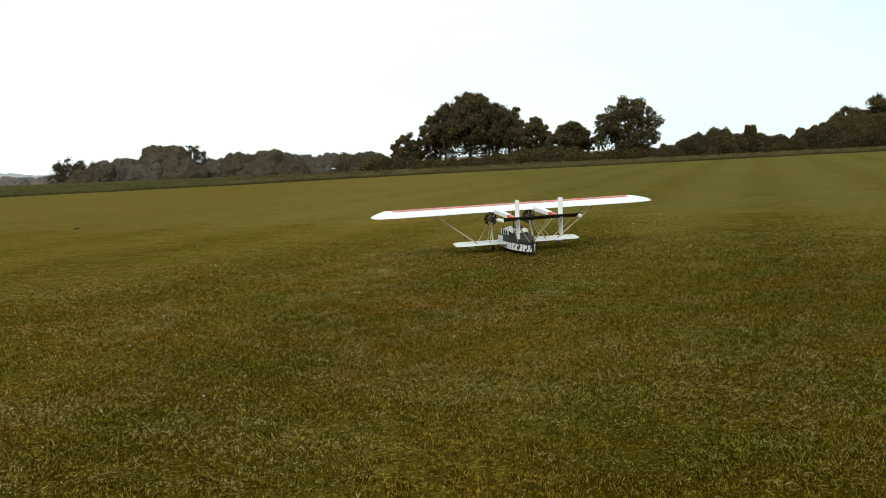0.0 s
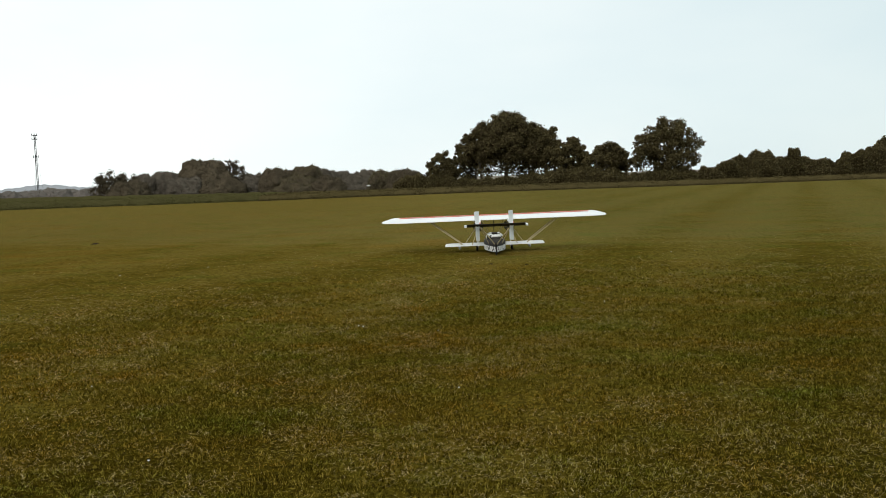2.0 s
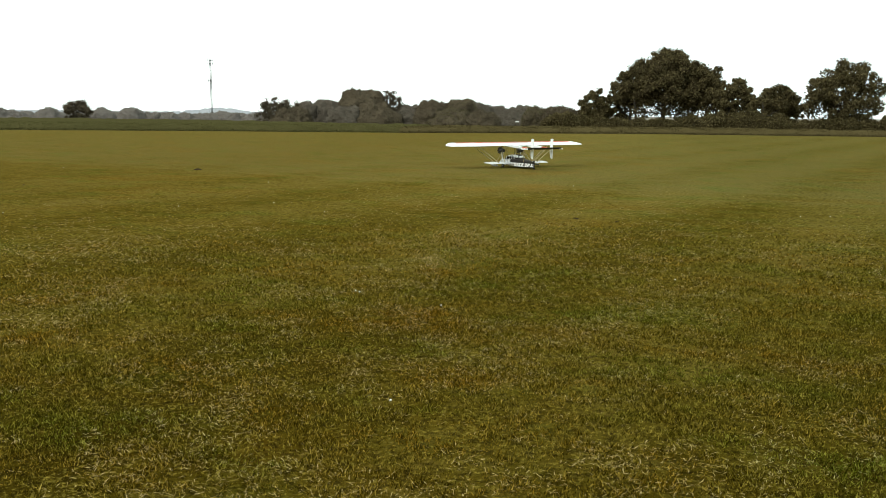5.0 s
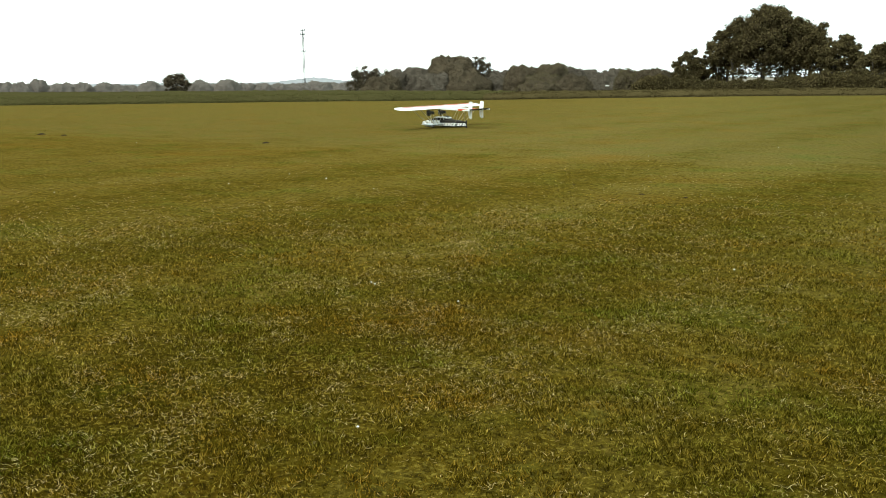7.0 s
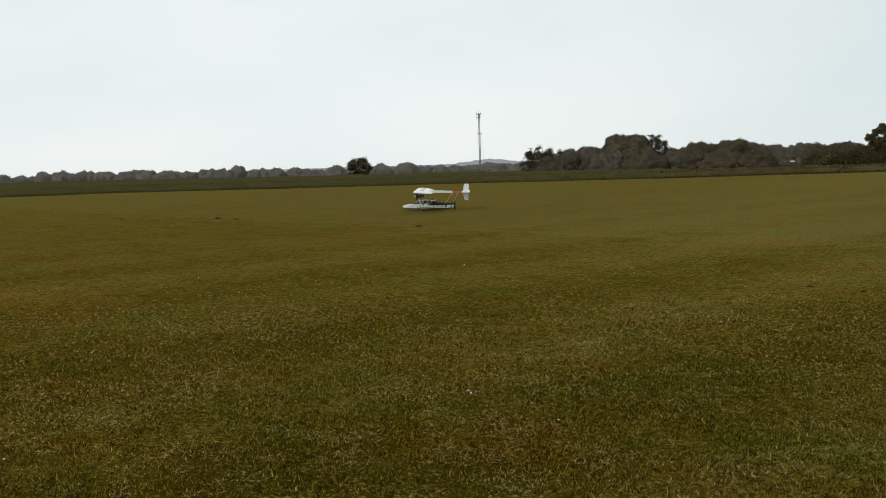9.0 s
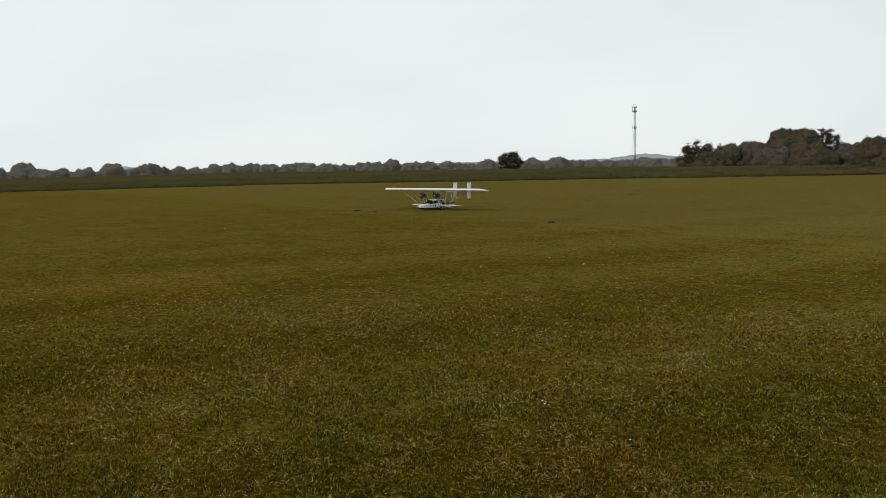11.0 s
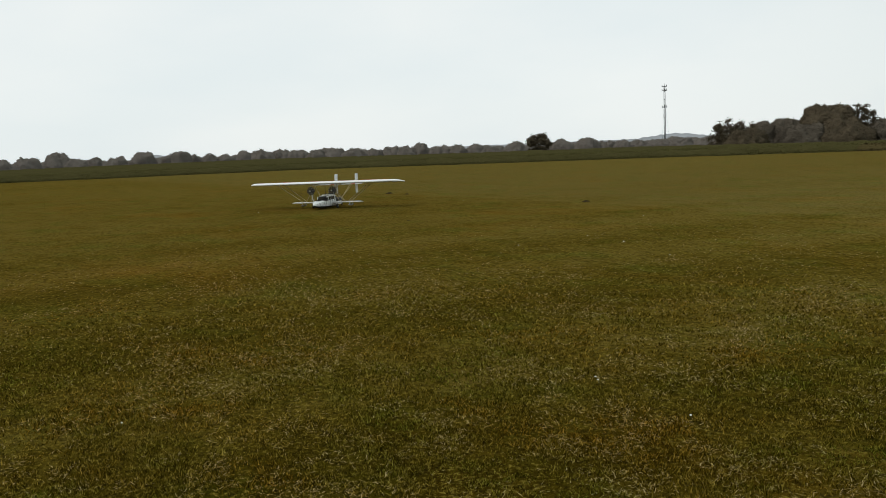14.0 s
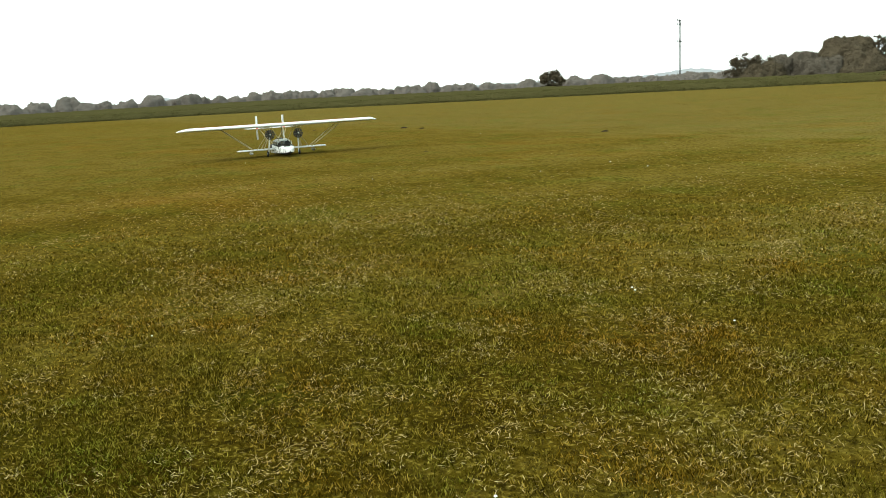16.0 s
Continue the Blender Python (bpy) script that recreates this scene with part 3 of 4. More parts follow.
def make_mass(name, x, y, z, height, width, label, category, seed, group="", low=-0.4, leaves=3000, leaf=0.3, mat=LEAF, bough=None, trunk=True, shape=0.3, square=2.5, rows=24, rough=1.0):
    """A dense tree or bush, leafy to the ground: a massed crown over a short trunk."""
    rng = np.random.default_rng(seed)
    root = new(name)
    root.location = (x, y, z)
    tagged(root, label, category, group)
    zc, hz = height * (low + 1) / 2, height * (1 - low) / 2
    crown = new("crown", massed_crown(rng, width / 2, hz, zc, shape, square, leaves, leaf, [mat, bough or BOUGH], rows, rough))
    crown.parent = root
    if trunk:
        r0 = 0.028 * height + 0.05
        s = Shape().tube([(0, 0, -0.1), (0.02 * height, 0, height * 0.25), (0.03 * height, 0.01 * height, height * 0.6)], [r0 * 1.35, r0, r0 * 0.4], 8)
        for q in range(5):
            t = q * 1.26 + rng.uniform(-0.3, 0.3)
            s.tube([(0.02 * height, 0, height * 0.3), (width * 0.15 * math.cos(t), width * 0.15 * math.sin(t), height * 0.45), (width * 0.3 * math.cos(t), width * 0.3 * math.sin(t), height * 0.55)], [r0 * 0.5, r0 * 0.3, r0 * 0.1], 5)
        part("trunk", s, BARK, root, smooth=True)
    return root


def make_tree(name, x, y, z, height, width, label, category, seed, group="", low=0.25, lobes=26, leaves=5000, leaf=0.3, spread=0.2, mat=LEAF, bough=None, trunk=True, solid=0.0, fill=0.8, shape=1.0, square=2.0, feather=1.25, stems=1):
    """Tapered trunk and limbs under a crown of lobes of single leaves round closed inner boughs. low: where the crown begins; spread: a lobe's radius over the crown's width; solid: the height above which boughs are closed; fill: how far they fill their lobes."""
    rng = np.random.default_rng(seed)
    root = new(name)
    root.location = (x, y, z)
    tagged(root, label, category, group)
    zc, hz, hw = height * (low + 1) / 2, height * (1 - low) / 2, width / 2
    d = ball(rng, lobes)
    d /= (np.abs(d) ** square).sum(1)[:, None] ** (1 / square)
    rad = rng.uniform(0.15, 1.0, lobes) ** 0.5
    c = d * rad[:, None]
    under = zc + c[:, 2] * hz < 0
    c[under, 2] *= -1
    up = np.clip((c[:, 2] + 1) / 2, 0, 1)
    c[:, :2] *= (1.05 - 0.3 * shape * up ** 2)[:, None]
    c *= np.array([hw, hw, hz])
    lr = width * spread * rng.uniform(0.6, 1.35, lobes)
    below = zc + c[:, 2] < solid * height
    weight = lr ** 2 * (0.35 + rad) * np.where(below, np.where(rng.uniform(0, 1, lobes) < 0.45, 0.06, 0.5), 1.0)
    k = rng.choice(lobes, leaves, p=weight / weight.sum())
    at = c[k] + ball(rng, leaves) * (lr[k] * (0.45 + (feather - 0.35) * rng.uniform(0, 1, leaves)))[:, None] * np.array([1.15, 1.15, 0.85])
    grow = np.array([hw / np.percentile(np.hypot(at[:, 0], at[:, 1]), 99.0)] * 2 + [hz / np.percentile(at[:, 2], 99.5)])
    at, c = at * grow, c * grow
    at[:, 2] = np.maximum(at[:, 2] + zc, 0.05)
    c[:, 2] += zc
    closed = c[:, 2] > solid * height * rng.uniform(0.75, 1.25, lobes)
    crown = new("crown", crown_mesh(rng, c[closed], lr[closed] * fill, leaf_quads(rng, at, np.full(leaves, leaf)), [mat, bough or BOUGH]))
    crown.parent = root
    s = Shape()
    if trunk:
        r0 = (0.028 * height + 0.05) / stems ** 0.5
        top = zc + 0.3 * hz
        for q in range(stems):
            foot = Vector((0, 0, -0.1)) if q == 0 else Vector((rng.uniform(-0.3, 0.3) * width, rng.uniform(-0.15, 0.15) * width, -0.1))
            bend = foot.xy * 1.15 + Vector(rng.uniform(-0.03, 0.03, 2) * height)
            s.tube([foot, (foot.x * 0.7 + bend.x * 0.3, foot.y * 0.7 + bend.y * 0.3, height * max(low, 0.12) * 0.6), (bend.x, bend.y, zc * 0.9), (bend.x * 1.1, bend.y * 1.1, top)], [r0 * 1.35, r0, r0 * 0.7, r0 * 0.25], 8)
            for i in range(q * 11, min(lobes, q * 11 + 11)):
                f = rng.uniform(0.35, 0.8)
                p0 = Vector((foot.x + (bend.x - foot.x) * f, foot.y + (bend.y - foot.y) * f, zc * 0.9 * f + 0.1 * height * max(low, 0)))
                p2 = Vector(c[i])
                p1 = p0.lerp(p2, 0.5) + Vector((0, 0, -0.06 * height))
                s.tube([p0, p1, p2], [r0 * 0.45, r0 * 0.28, r0 * 0.08], 5)
        part("trunk", s, BARK, root, smooth=True)
    return root


def polar(az, dist):
    # bearings from the near corner of the field, those past 30 degrees from a few paces further on
    ox, oy = (2.0, 5.17) if az > 24.5 else (0.6, 1.65)
    az = 42.52 + (az - 42.22) * 1.018 if az > 24.5 else az * 1.018
    return -math.sin(radians(az)) * dist + ox, math.cos(radians(az)) * dist + oy


def tree_at(name, az, dist, wide, top, label, category, seed, build=make_tree, **kw):
    """A tree by its bearing and distance from the field's near corner, its width in degrees and its top's elevation."""
    x, y = polar(az, dist)
    z = fall(x, y)
    top += (az - 42.5) * 0.004 - 0.09 if az > 24.5 else -0.0044 * az - 0.06
    wide *= 1.0 if dist < 200 or dist > 305 else 1.3
    build(name, x, y, z, 1.58 + dist * math.tan(radians(top)) - z, dist * 2 * math.tan(radians(wide) / 2), label, category, seed, **kw)


def make_trees():
    wood, row, far = "trees of the wood beyond the crop", "hedge along the field", "trees on the far skyline"
    # the tall group and the lone tree
    tree_at("oak_tree", -1.6, 110, 6.0, 4.05, "large dark broad-crowned oak, gaps under its crown", "tree", 11, low=0.14, lobes=420, leaves=56000, leaf=0.2, spread=0.05, solid=0.38, fill=0.9, shape=1.3, stems=5)
    tree_at("oak_tree", 0.9, 113, 2.4, 2.7, "dark oak at the flank of a tree group", "tree", 12, low=0.14, lobes=130, leaves=13000, leaf=0.21, spread=0.065, solid=0.45, fill=0.8, stems=3)
    tree_at("oak_tree", -4.1, 108, 3.2, 3.0, "dark oak beside a larger oak", "tree", 13, low=0.12, lobes=160, leaves=17000, leaf=0.21, spread=0.06, solid=0.4, fill=0.8, stems=2)
    tree_at("oak_tree", -5.8, 104, 2.6, 2.3, "rounded dark tree with light between its boughs", "tree", 14, low=0.1, lobes=130, leaves=12000, leaf=0.21, spread=0.06, solid=0.4, fill=0.7, stems=2)
    tree_at("oak_tree", -8.3, 100, 3.3, 1.84, "low rounded tree with an open crown", "tree", 15, low=0.05, lobes=150, leaves=15000, leaf=0.2, spread=0.055, solid=0.35, fill=0.8, stems=2)
    tree_at("oak_tree", 2.7, 112, 2.6, 1.62, "low rounded tree with bare gaps in its crown", "tree", 16, low=0.03, lobes=130, leaves=11000, leaf=0.21, spread=0.056, solid=0.3, fill=0.5, feather=1.35)
    tree_at("lone_tree", -12.0, 96, 4.6, 3.22, "lone open-crowned oak standing in the hedge", "tree", 17, low=0.06, lobes=210, leaves=16500, leaf=0.22, spread=0.05, solid=0.22, fill=0.26, shape=0.5, feather=1.3)
    # bushes of the hedge: bearing, distance, width, top
    hedge = [(4.6, 96, 2.4, 0.05), (3.0, 95, 2.2, -0.15), (1.4, 94, 2.2, -0.2), (-0.2, 93, 2.0, -0.25), (-1.6, 92, 2.0, -0.25), (-3.2, 92, 2.2, -0.05), (-5.0, 92, 2.4, 0.2), (-6.8, 91, 2.6, 0.24), (-8.6, 90, 2.4, 0.1),
             (-10.3, 91, 1.9, -0.28), (-11.6, 89, 1.8, -0.22), (-13.0, 89, 1.8, -0.18), (-14.4, 88, 1.9, -0.06), (-15.6, 87, 1.8, 0.28), (-16.6, 87, 1.9, 0.6), (-17.6, 86, 2.0, 0.86), (-18.7, 86, 1.6, 0.42),
             (-19.7, 85, 1.2, 0.95), (-20.7, 85, 1.7, 0.34), (-21.9, 85, 1.9, 0.2), (-23.0, 85, 1.7, 0.68), (-24.0, 85, 2.0, 0.95), (-25.3, 84, 2.6, 1.2), (-27.0, 83, 2.8, 1.25), (-29.2, 83, 2.8, 1.1)]
    for i, (az, dist, wide, top) in enumerate(hedge):
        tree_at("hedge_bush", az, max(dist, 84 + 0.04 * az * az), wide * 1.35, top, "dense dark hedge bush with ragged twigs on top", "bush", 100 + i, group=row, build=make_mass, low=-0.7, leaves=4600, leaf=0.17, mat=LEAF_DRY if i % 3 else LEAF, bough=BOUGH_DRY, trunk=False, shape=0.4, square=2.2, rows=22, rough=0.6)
    for az, dist, wide, top, seed in [(-25.2, 118, 2.4, 1.75, 31), (-27.0, 122, 3.2, 2.3, 32), (-29.5, 127, 3.4, 2.5, 33)]:
        tree_at("hedge_tree", az, dist, wide, top, "dark leafy tree rising behind the hedge", "tree", seed, group=row, low=0.1, lobes=110, leaves=10000, leaf=0.22, spread=0.08, fill=0.85)
    # the wood beyond the crop
    for i, (az, dist, wide, top) in enumerate([(23.4, 270, 2.6, 0.98), (21.6, 285, 2.0, 0.8), (20.2, 285, 2.2, 0.88), (18.1, 270, 2.9, 1.58), (16.5, 268, 2.0, 1.5), (15.0, 290, 1.8, 0.62), (13.7, 262, 2.2, 0.92), (12.6, 268, 1.7, 0.75),
                                               (11.6, 262, 1.9, 0.98), (10.4, 265, 1.9, 0.8), (9.2, 300, 2.0, 0.6), (7.9, 300, 2.2, 0.64), (6.4, 210, 2.0, 0.5), (5.2, 205, 2.2, 0.52), (4.2, 205, 1.8, 0.35), (22.6, 262, 2.4, 0.4), (12.2, 252, 2.6, 0.35), (10.2, 252, 2.2, 0.3), (17.3, 262, 3.0, 0.75), (15.2, 266, 2.4, 0.45), (19.2, 262, 2.4, 0.5), (8.6, 262, 2.6, 0.35)]):
        label = "tall dense woodland tree beyond the crop" if top > 1.2 else "dense woodland tree beyond the crop"
        if i in (0, 4):
            tree_at("woodland_tree", az, dist, wide, top, "open-crowned woodland tree with sky between its boughs", "tree", 200 + i, group=wood, low=0.0, lobes=190, leaves=9000, leaf=0.34, spread=0.055, mat=LEAF_FAR, bough=BOUGH_FAR, solid=0.3, fill=0.6, shape=0.5)
        else:
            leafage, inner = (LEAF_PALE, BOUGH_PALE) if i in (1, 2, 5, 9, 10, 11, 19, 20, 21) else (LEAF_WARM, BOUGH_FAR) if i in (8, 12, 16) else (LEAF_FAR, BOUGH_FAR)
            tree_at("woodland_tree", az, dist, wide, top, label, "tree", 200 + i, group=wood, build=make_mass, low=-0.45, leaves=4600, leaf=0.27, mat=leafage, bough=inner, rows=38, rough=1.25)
    # the far skyline
    west = [(74.5, 1.8, 0.2), (71.5, 1.8, 0.3), (70.2, 1.5, 0.2), (68.9, 1.5, 0.22), (67.1, 1.4, 0.49), (66.1, 1.2, 0.08), (64.9, 0.95, 0.11), (63.9, 1.2, 0.05), (62.3, 1.35, 0.34), (60.7, 0.8, 0.13), (60.0, 0.95, 0.26), (59.1, 0.8, 0.03), (58.2, 1.0, 0.05), (57.2, 1.2, -0.02), (56.0, 1.2, 0.17), (54.9, 1.3, 0.2), (53.7, 1.3, 0.15), (52.6, 1.3, 0.1), (51.5, 1.2, 0.08), (50.4, 1.5, 0.14)]
    middle = [(49.0, 1.5, 0.07), (47.7, 1.1, 0.0), (46.5, 1.2, 0.08), (45.5, 1.1, 0.1), (44.5, 1.0, 0.25), (43.3, 1.3, -0.02), (42.0, 1.1, 0.03), (41.0, 1.1, 0.05), (39.9, 1.1, -0.18), (38.3, 1.3, 0.1), (35.3, 1.2, 0.16), (33.6, 1.3, 0.16), (32.3, 1.1, -0.08), (31.2, 1.0, -0.1), (30.2, 1.2, -0.12), (29.0, 1.2, -0.1), (27.6, 1.3, -0.12), (26.3, 1.4, -0.1), (25.0, 1.4, -0.05), (73.0, 1.8, 0.25)]
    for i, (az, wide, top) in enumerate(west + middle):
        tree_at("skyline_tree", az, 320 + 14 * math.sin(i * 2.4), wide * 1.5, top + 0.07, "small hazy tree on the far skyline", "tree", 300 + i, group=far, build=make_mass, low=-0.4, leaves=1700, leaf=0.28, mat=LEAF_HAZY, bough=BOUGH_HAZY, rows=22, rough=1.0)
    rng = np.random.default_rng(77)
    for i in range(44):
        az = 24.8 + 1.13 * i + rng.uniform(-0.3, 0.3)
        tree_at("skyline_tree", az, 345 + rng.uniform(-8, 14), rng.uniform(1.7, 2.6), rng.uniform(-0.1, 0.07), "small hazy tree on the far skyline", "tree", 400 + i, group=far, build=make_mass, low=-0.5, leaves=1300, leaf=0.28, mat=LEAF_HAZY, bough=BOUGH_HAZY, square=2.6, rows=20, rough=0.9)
    tree_at("field_tree", 36.7, 262, 1.45, 0.64, "rounded dark tree standing alone behind the crop", "tree", 60, low=0.25, lobes=90, leaves=5000, leaf=0.28, spread=0.09, mat=LEAF_FAR, bough=BOUGH_FAR, fill=0.8)


def make_hill():
    """A low wooded rise far behind the mast."""
    s = Shape()
    n = 240
    rings = []
    for j, (d, f) in enumerate([(1080, 0.0), (1120, 0.6), (1200, 1.0), (1320, 0.9), (1500, 0.0)]):
        row = []
        for i in range(n):
            az = 22 + 46 * i / (n - 1)
            crest = 6.0 * math.exp(-((az - 28.0) / 1.7) ** 2) + 6.0 * math.exp(-((az - 61.4) / 0.8) ** 2) + 6.0 + 0.8 * noise.noise((az * 1.7, 0, 4)) + 1.8 * noise.noise((az * 6, j, 2)) + 1.0 * noise.noise((az * 15, j, 5))
            x, y = polar(az, d)
            row.append((x, y, -6.5 + f * max(crest, 0.5)))
        rings.append(row)
    s.add([p for r in rings for p in r], [(j * n + i, j * n + i + 1, (j + 1) * n + i + 1, (j + 1) * n + i) for j in range(4) for i in range(n - 1)])
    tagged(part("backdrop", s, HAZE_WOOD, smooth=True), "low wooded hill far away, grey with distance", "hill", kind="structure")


# ---------------------------------------------------------------- mast
def make_mast():
    x, y = -194.7, 364.3
    root = new("radio_mast")
    root.location = (x, y, -6)
    tagged(root, "slender guyed steel lattice radio mast with two antenna platforms", "mast")
    top, mid, w = 31.7, 21.0, 0.36
    legs = [(w * math.cos(a), w * math.sin(a)) for a in (0.5, 0.5 + 2.094, 0.5 + 4.189)]
    for lx, ly in legs:
        part("mast_leg", Shape().tube([(lx, ly, 0), (lx, ly, top - 1)], [0.13, 0.115], 6), STEEL, root)
    s = Shape()
    z, k = 0.0, 0
    while z < top - 2.5:
        for i in range(3):
            a, b = legs[i], legs[(i + 1) % 3]
            s.tube([(*a, z), (*b, z + 1.2)] if (k + i) % 2 else [(*b, z), (*a, z + 1.2)], [0.035, 0.035], 4)
        z, k = z + 1.2, k + 1
    part("lattice_bracing", s, STEEL, root)
    for zz in (mid, top - 1.3, top - 3.0):
        rings = [[((1.05 + e) * math.cos(t), (1.05 + e) * math.sin(t), zz + h) for t in (2 * math.pi * q / 12 for q in range(12))] for e, h in ((-0.8, 0), (0, 0), (0, 0.18), (-0.8, 0.18))]
        part("platform", Shape().loft(rings, caps=False), STEEL, root)
        for q in range(6):
            t = 2 * math.pi * q / 6
            part("panel_antenna", Shape().box((1.15 * math.cos(t) - 0.09, 1.15 * math.sin(t) - 0.09, zz - 0.2), (1.15 * math.cos(t) + 0.09, 1.15 * math.sin(t) + 0.09, zz + 0.85)), STEEL, root)
    part("lightning_rod", Shape().tube([(0, 0, top - 2), (0, 0, top + 0.6)], [0.08, 0.03], 5), STEEL, root)
    for i in range(3):
        t = 0.5 + 2.094 * i
        part("guy_wire", Shape().tube([(0.5 * math.cos(t), 0.5 * math.sin(t), mid), (2.8 * math.cos(t), 2.8 * math.sin(t), 0)], [0.03, 0.03], 4), STEEL, root)


# ---------------------------------------------------------------- aircraft
def foil(le, te, y, z, thick, tilt):
    """A closed wing section from nose to tail, upper side first."""
    ch = le - te
    f = lambda u: thick * (2.9 * math.sqrt(u) - 2.2 * u - 0.7 * u * u * u) * 0.85
    us = [0, 0.03, 0.1, 0.25, 0.45, 0.7, 1.0]
    up = [(le - u * ch, y, z + (le - u * ch) * tilt + f(u) + 0.02 * ch * math.sin(math.pi * u)) for u in us]
    down = [(le - u * ch, y, z + (le - u * ch) * tilt - 0.25 * f(u) - 0.002) for u in us[::-1][:-1]]
    return up + down


def wing_top(x, z, thick, tilt, le, te):
    u = (le - x) / (le - te)
    return z + x * tilt + thick * (2.9 * math.sqrt(u) - 2.2 * u - 0.7 * u ** 3) * 0.85 + 0.02 * (le - te) * math.sin(math.pi * u)


def make_aircraft():
    plane = new("model_seaplane")
    tagged(plane, "large white radio-controlled flying boat with zebra-striped hull taxiing on grass", "model aircraft")
    wz, wt = 0.672, 0.075
    # upper wing
    tips = [(2.06, 0.36, -0.26, 1), (2.15, 0.27, -0.255, 0.8), (2.23, 0.15, -0.23, 0.55), (2.29, 0.05, -0.16, 0.32), (2.312, -0.01, -0.07, 0.15)]
    ys = [(-y, a, b, k) for y, a, b, k in tips[::-1]] + [(y, 0.36, -0.26, 1) for y in (-1.5, -0.8, -0.3, 0.3, 0.8, 1.5)] + tips
    wing = part("upper_wing", Shape().loft([foil(a, b, y, wz, wt * k * 0.9, wt) for y, a, b, k in ys]), [WHITE], plane, "long white film-covered wing with raked tips", True)
    for x1, x0, label in ((0.058, 0.018, "broad red stripe along the wing"), (0.135, 0.098, "second red stripe near the wing's nose")):
        xs = [x1 + (x0 - x1) * q / 5 for q in range(6)]
        line = [(x, y, wing_top(x, wz, wt * 0.9, wt, 0.36, -0.26) + 0.004) for y in (-1.96, 1.96) for x in xs]
        under = [(x, y, z - 0.003) for x, y, z in line]
        n = len(xs)
        ends = [(0, n, 3 * n, 2 * n), (n - 1, 3 * n - 1, 4 * n - 1, 2 * n - 1)]
        part("stripe", Shape().add(line + under, [(i, i + 1, n + i + 1, n + i) for i in range(n - 1)] + [(2 * n + i, 3 * n + i, 3 * n + i + 1, 2 * n + i + 1) for i in range(n - 1)] + ends), RED, wing, label)
    for sgn in (1, -1):
        y0, y1 = sorted((sgn * 1.15, sgn * 2.0))
        sh = Shape().box((-0.292, y0, wz - 0.024), (-0.262, y1, wz - 0.014), cut=0.002)
        part("aileron", sh, WHITE, wing)
    # lower wing, cut by the hull
    for sgn in (1, -1):
        rows = [(0.16, 0.12, -0.27, 1), (0.9, 0.12, -0.27, 1), (0.975, 0.115, -0.268, 0.95), (1.005, 0.095, -0.262, 0.75), (1.016, 0.05, -0.235, 0.4)]
        if sgn < 0:
            rows = rows[::-1]
        part("lower_wing", Shape().loft([foil(a, b, sgn * y, 0.148, 0.03 * k, 0.05) for y, a, b, k in rows]), WHITE, plane, "", True)
    # hull: station, keel, chine, band, deck edge, ridge
    st = [(0.835, 0.115, 0.004, 0.122, 0.128, 0.135, 0.14), (0.78, 0.085, 0.055, 0.105, 0.135, 0.165, 0.172), (0.66, 0.055, 0.11, 0.09, 0.14, 0.19, 0.205), (0.45, 0.035, 0.17, 0.08, 0.145, 0.215, 0.24), (0.2, 0.025, 0.205, 0.075, 0.15, 0.235, 0.27),
          (-0.1, 0.02, 0.22, 0.062, 0.165, 0.245, 0.285), (-0.4, 0.022, 0.205, 0.06, 0.168, 0.24, 0.28), (-0.65, 0.025, 0.155, 0.06, 0.168, 0.225, 0.258), (-0.85, 0.027, 0.09, 0.06, 0.165, 0.21, 0.235), (-1.0, 0.028, 0.025, 0.06, 0.16, 0.2, 0.215), (-1.035, 0.03, 0.010, 0.065, 0.158, 0.195, 0.205)]
    rings = []
    for x, k, w, c, b, e, r in st:
        half = [(w, c), (w * 1.03, b), (w * 0.98, e), (w * 0.5, (e + r) / 2 + 0.012)]
        rings.append([(x, 0, k)] + [(x, y, z) for y, z in half] + [(x, 0, r)] + [(x, -y, z) for y, z in half[::-1]])

    def paint(i, j):
        if j in (0, 9):
            return 1
        if j in (1, 8):
            return 0
        if j in (2, 7):
            return 0 if i < 5 else 1
        return 2 if i < 3 else 1
    hull = part("hull", Shape().loft(rings, mats=paint), [ZEBRA, BLACK, WHITE], plane, "boat hull with black and white zebra stripes", True)
    hull.data.polygons.foreach_set("use_smooth", [False] * len(hull.data.polygons))
    part("stern_post", Shape().box((-1.075, -0.012, 0.02), (-1.03, 0.012, 0.25)), BLACK, plane)
    # cabin
    cab = [(0.36, 0.11, 0.245, 0.25), (0.24, 0.15, 0.25, 0.345), (0.05, 0.165, 0.26, 0.375), (-0.2, 0.165, 0.265, 0.372), (-0.36, 0.14, 0.262, 0.345), (-0.5, 0.09, 0.255, 0.28)]
    part("cabin_roof", Shape().loft([[(x, -w * 0.93, t - 0.03), (x, -w * 0.6, t), (x, w * 0.6, t), (x, w * 0.93, t - 0.03), (x, w * 0.9, t - 0.045), (x, -w * 0.9, t - 0.045)] for x, w, b, t in cab[1:5]]), ZEBRA, plane, "white cabin roof with black zebra stripes", True)
    part("cabin_wall", Shape().loft([[(x, -w * 0.97, b - 0.03), (x, -w * 0.9, max(t - 0.046, b - 0.02)), (x, w * 0.9, max(t - 0.046, b - 0.02)), (x, w * 0.97, b - 0.03)] for x, w, b, t in cab]), BLACK, plane)
    part("roof_hatch", Shape().box((-0.3, -0.06, 0.352), (-0.14, 0.06, 0.392)), BLACK, plane)
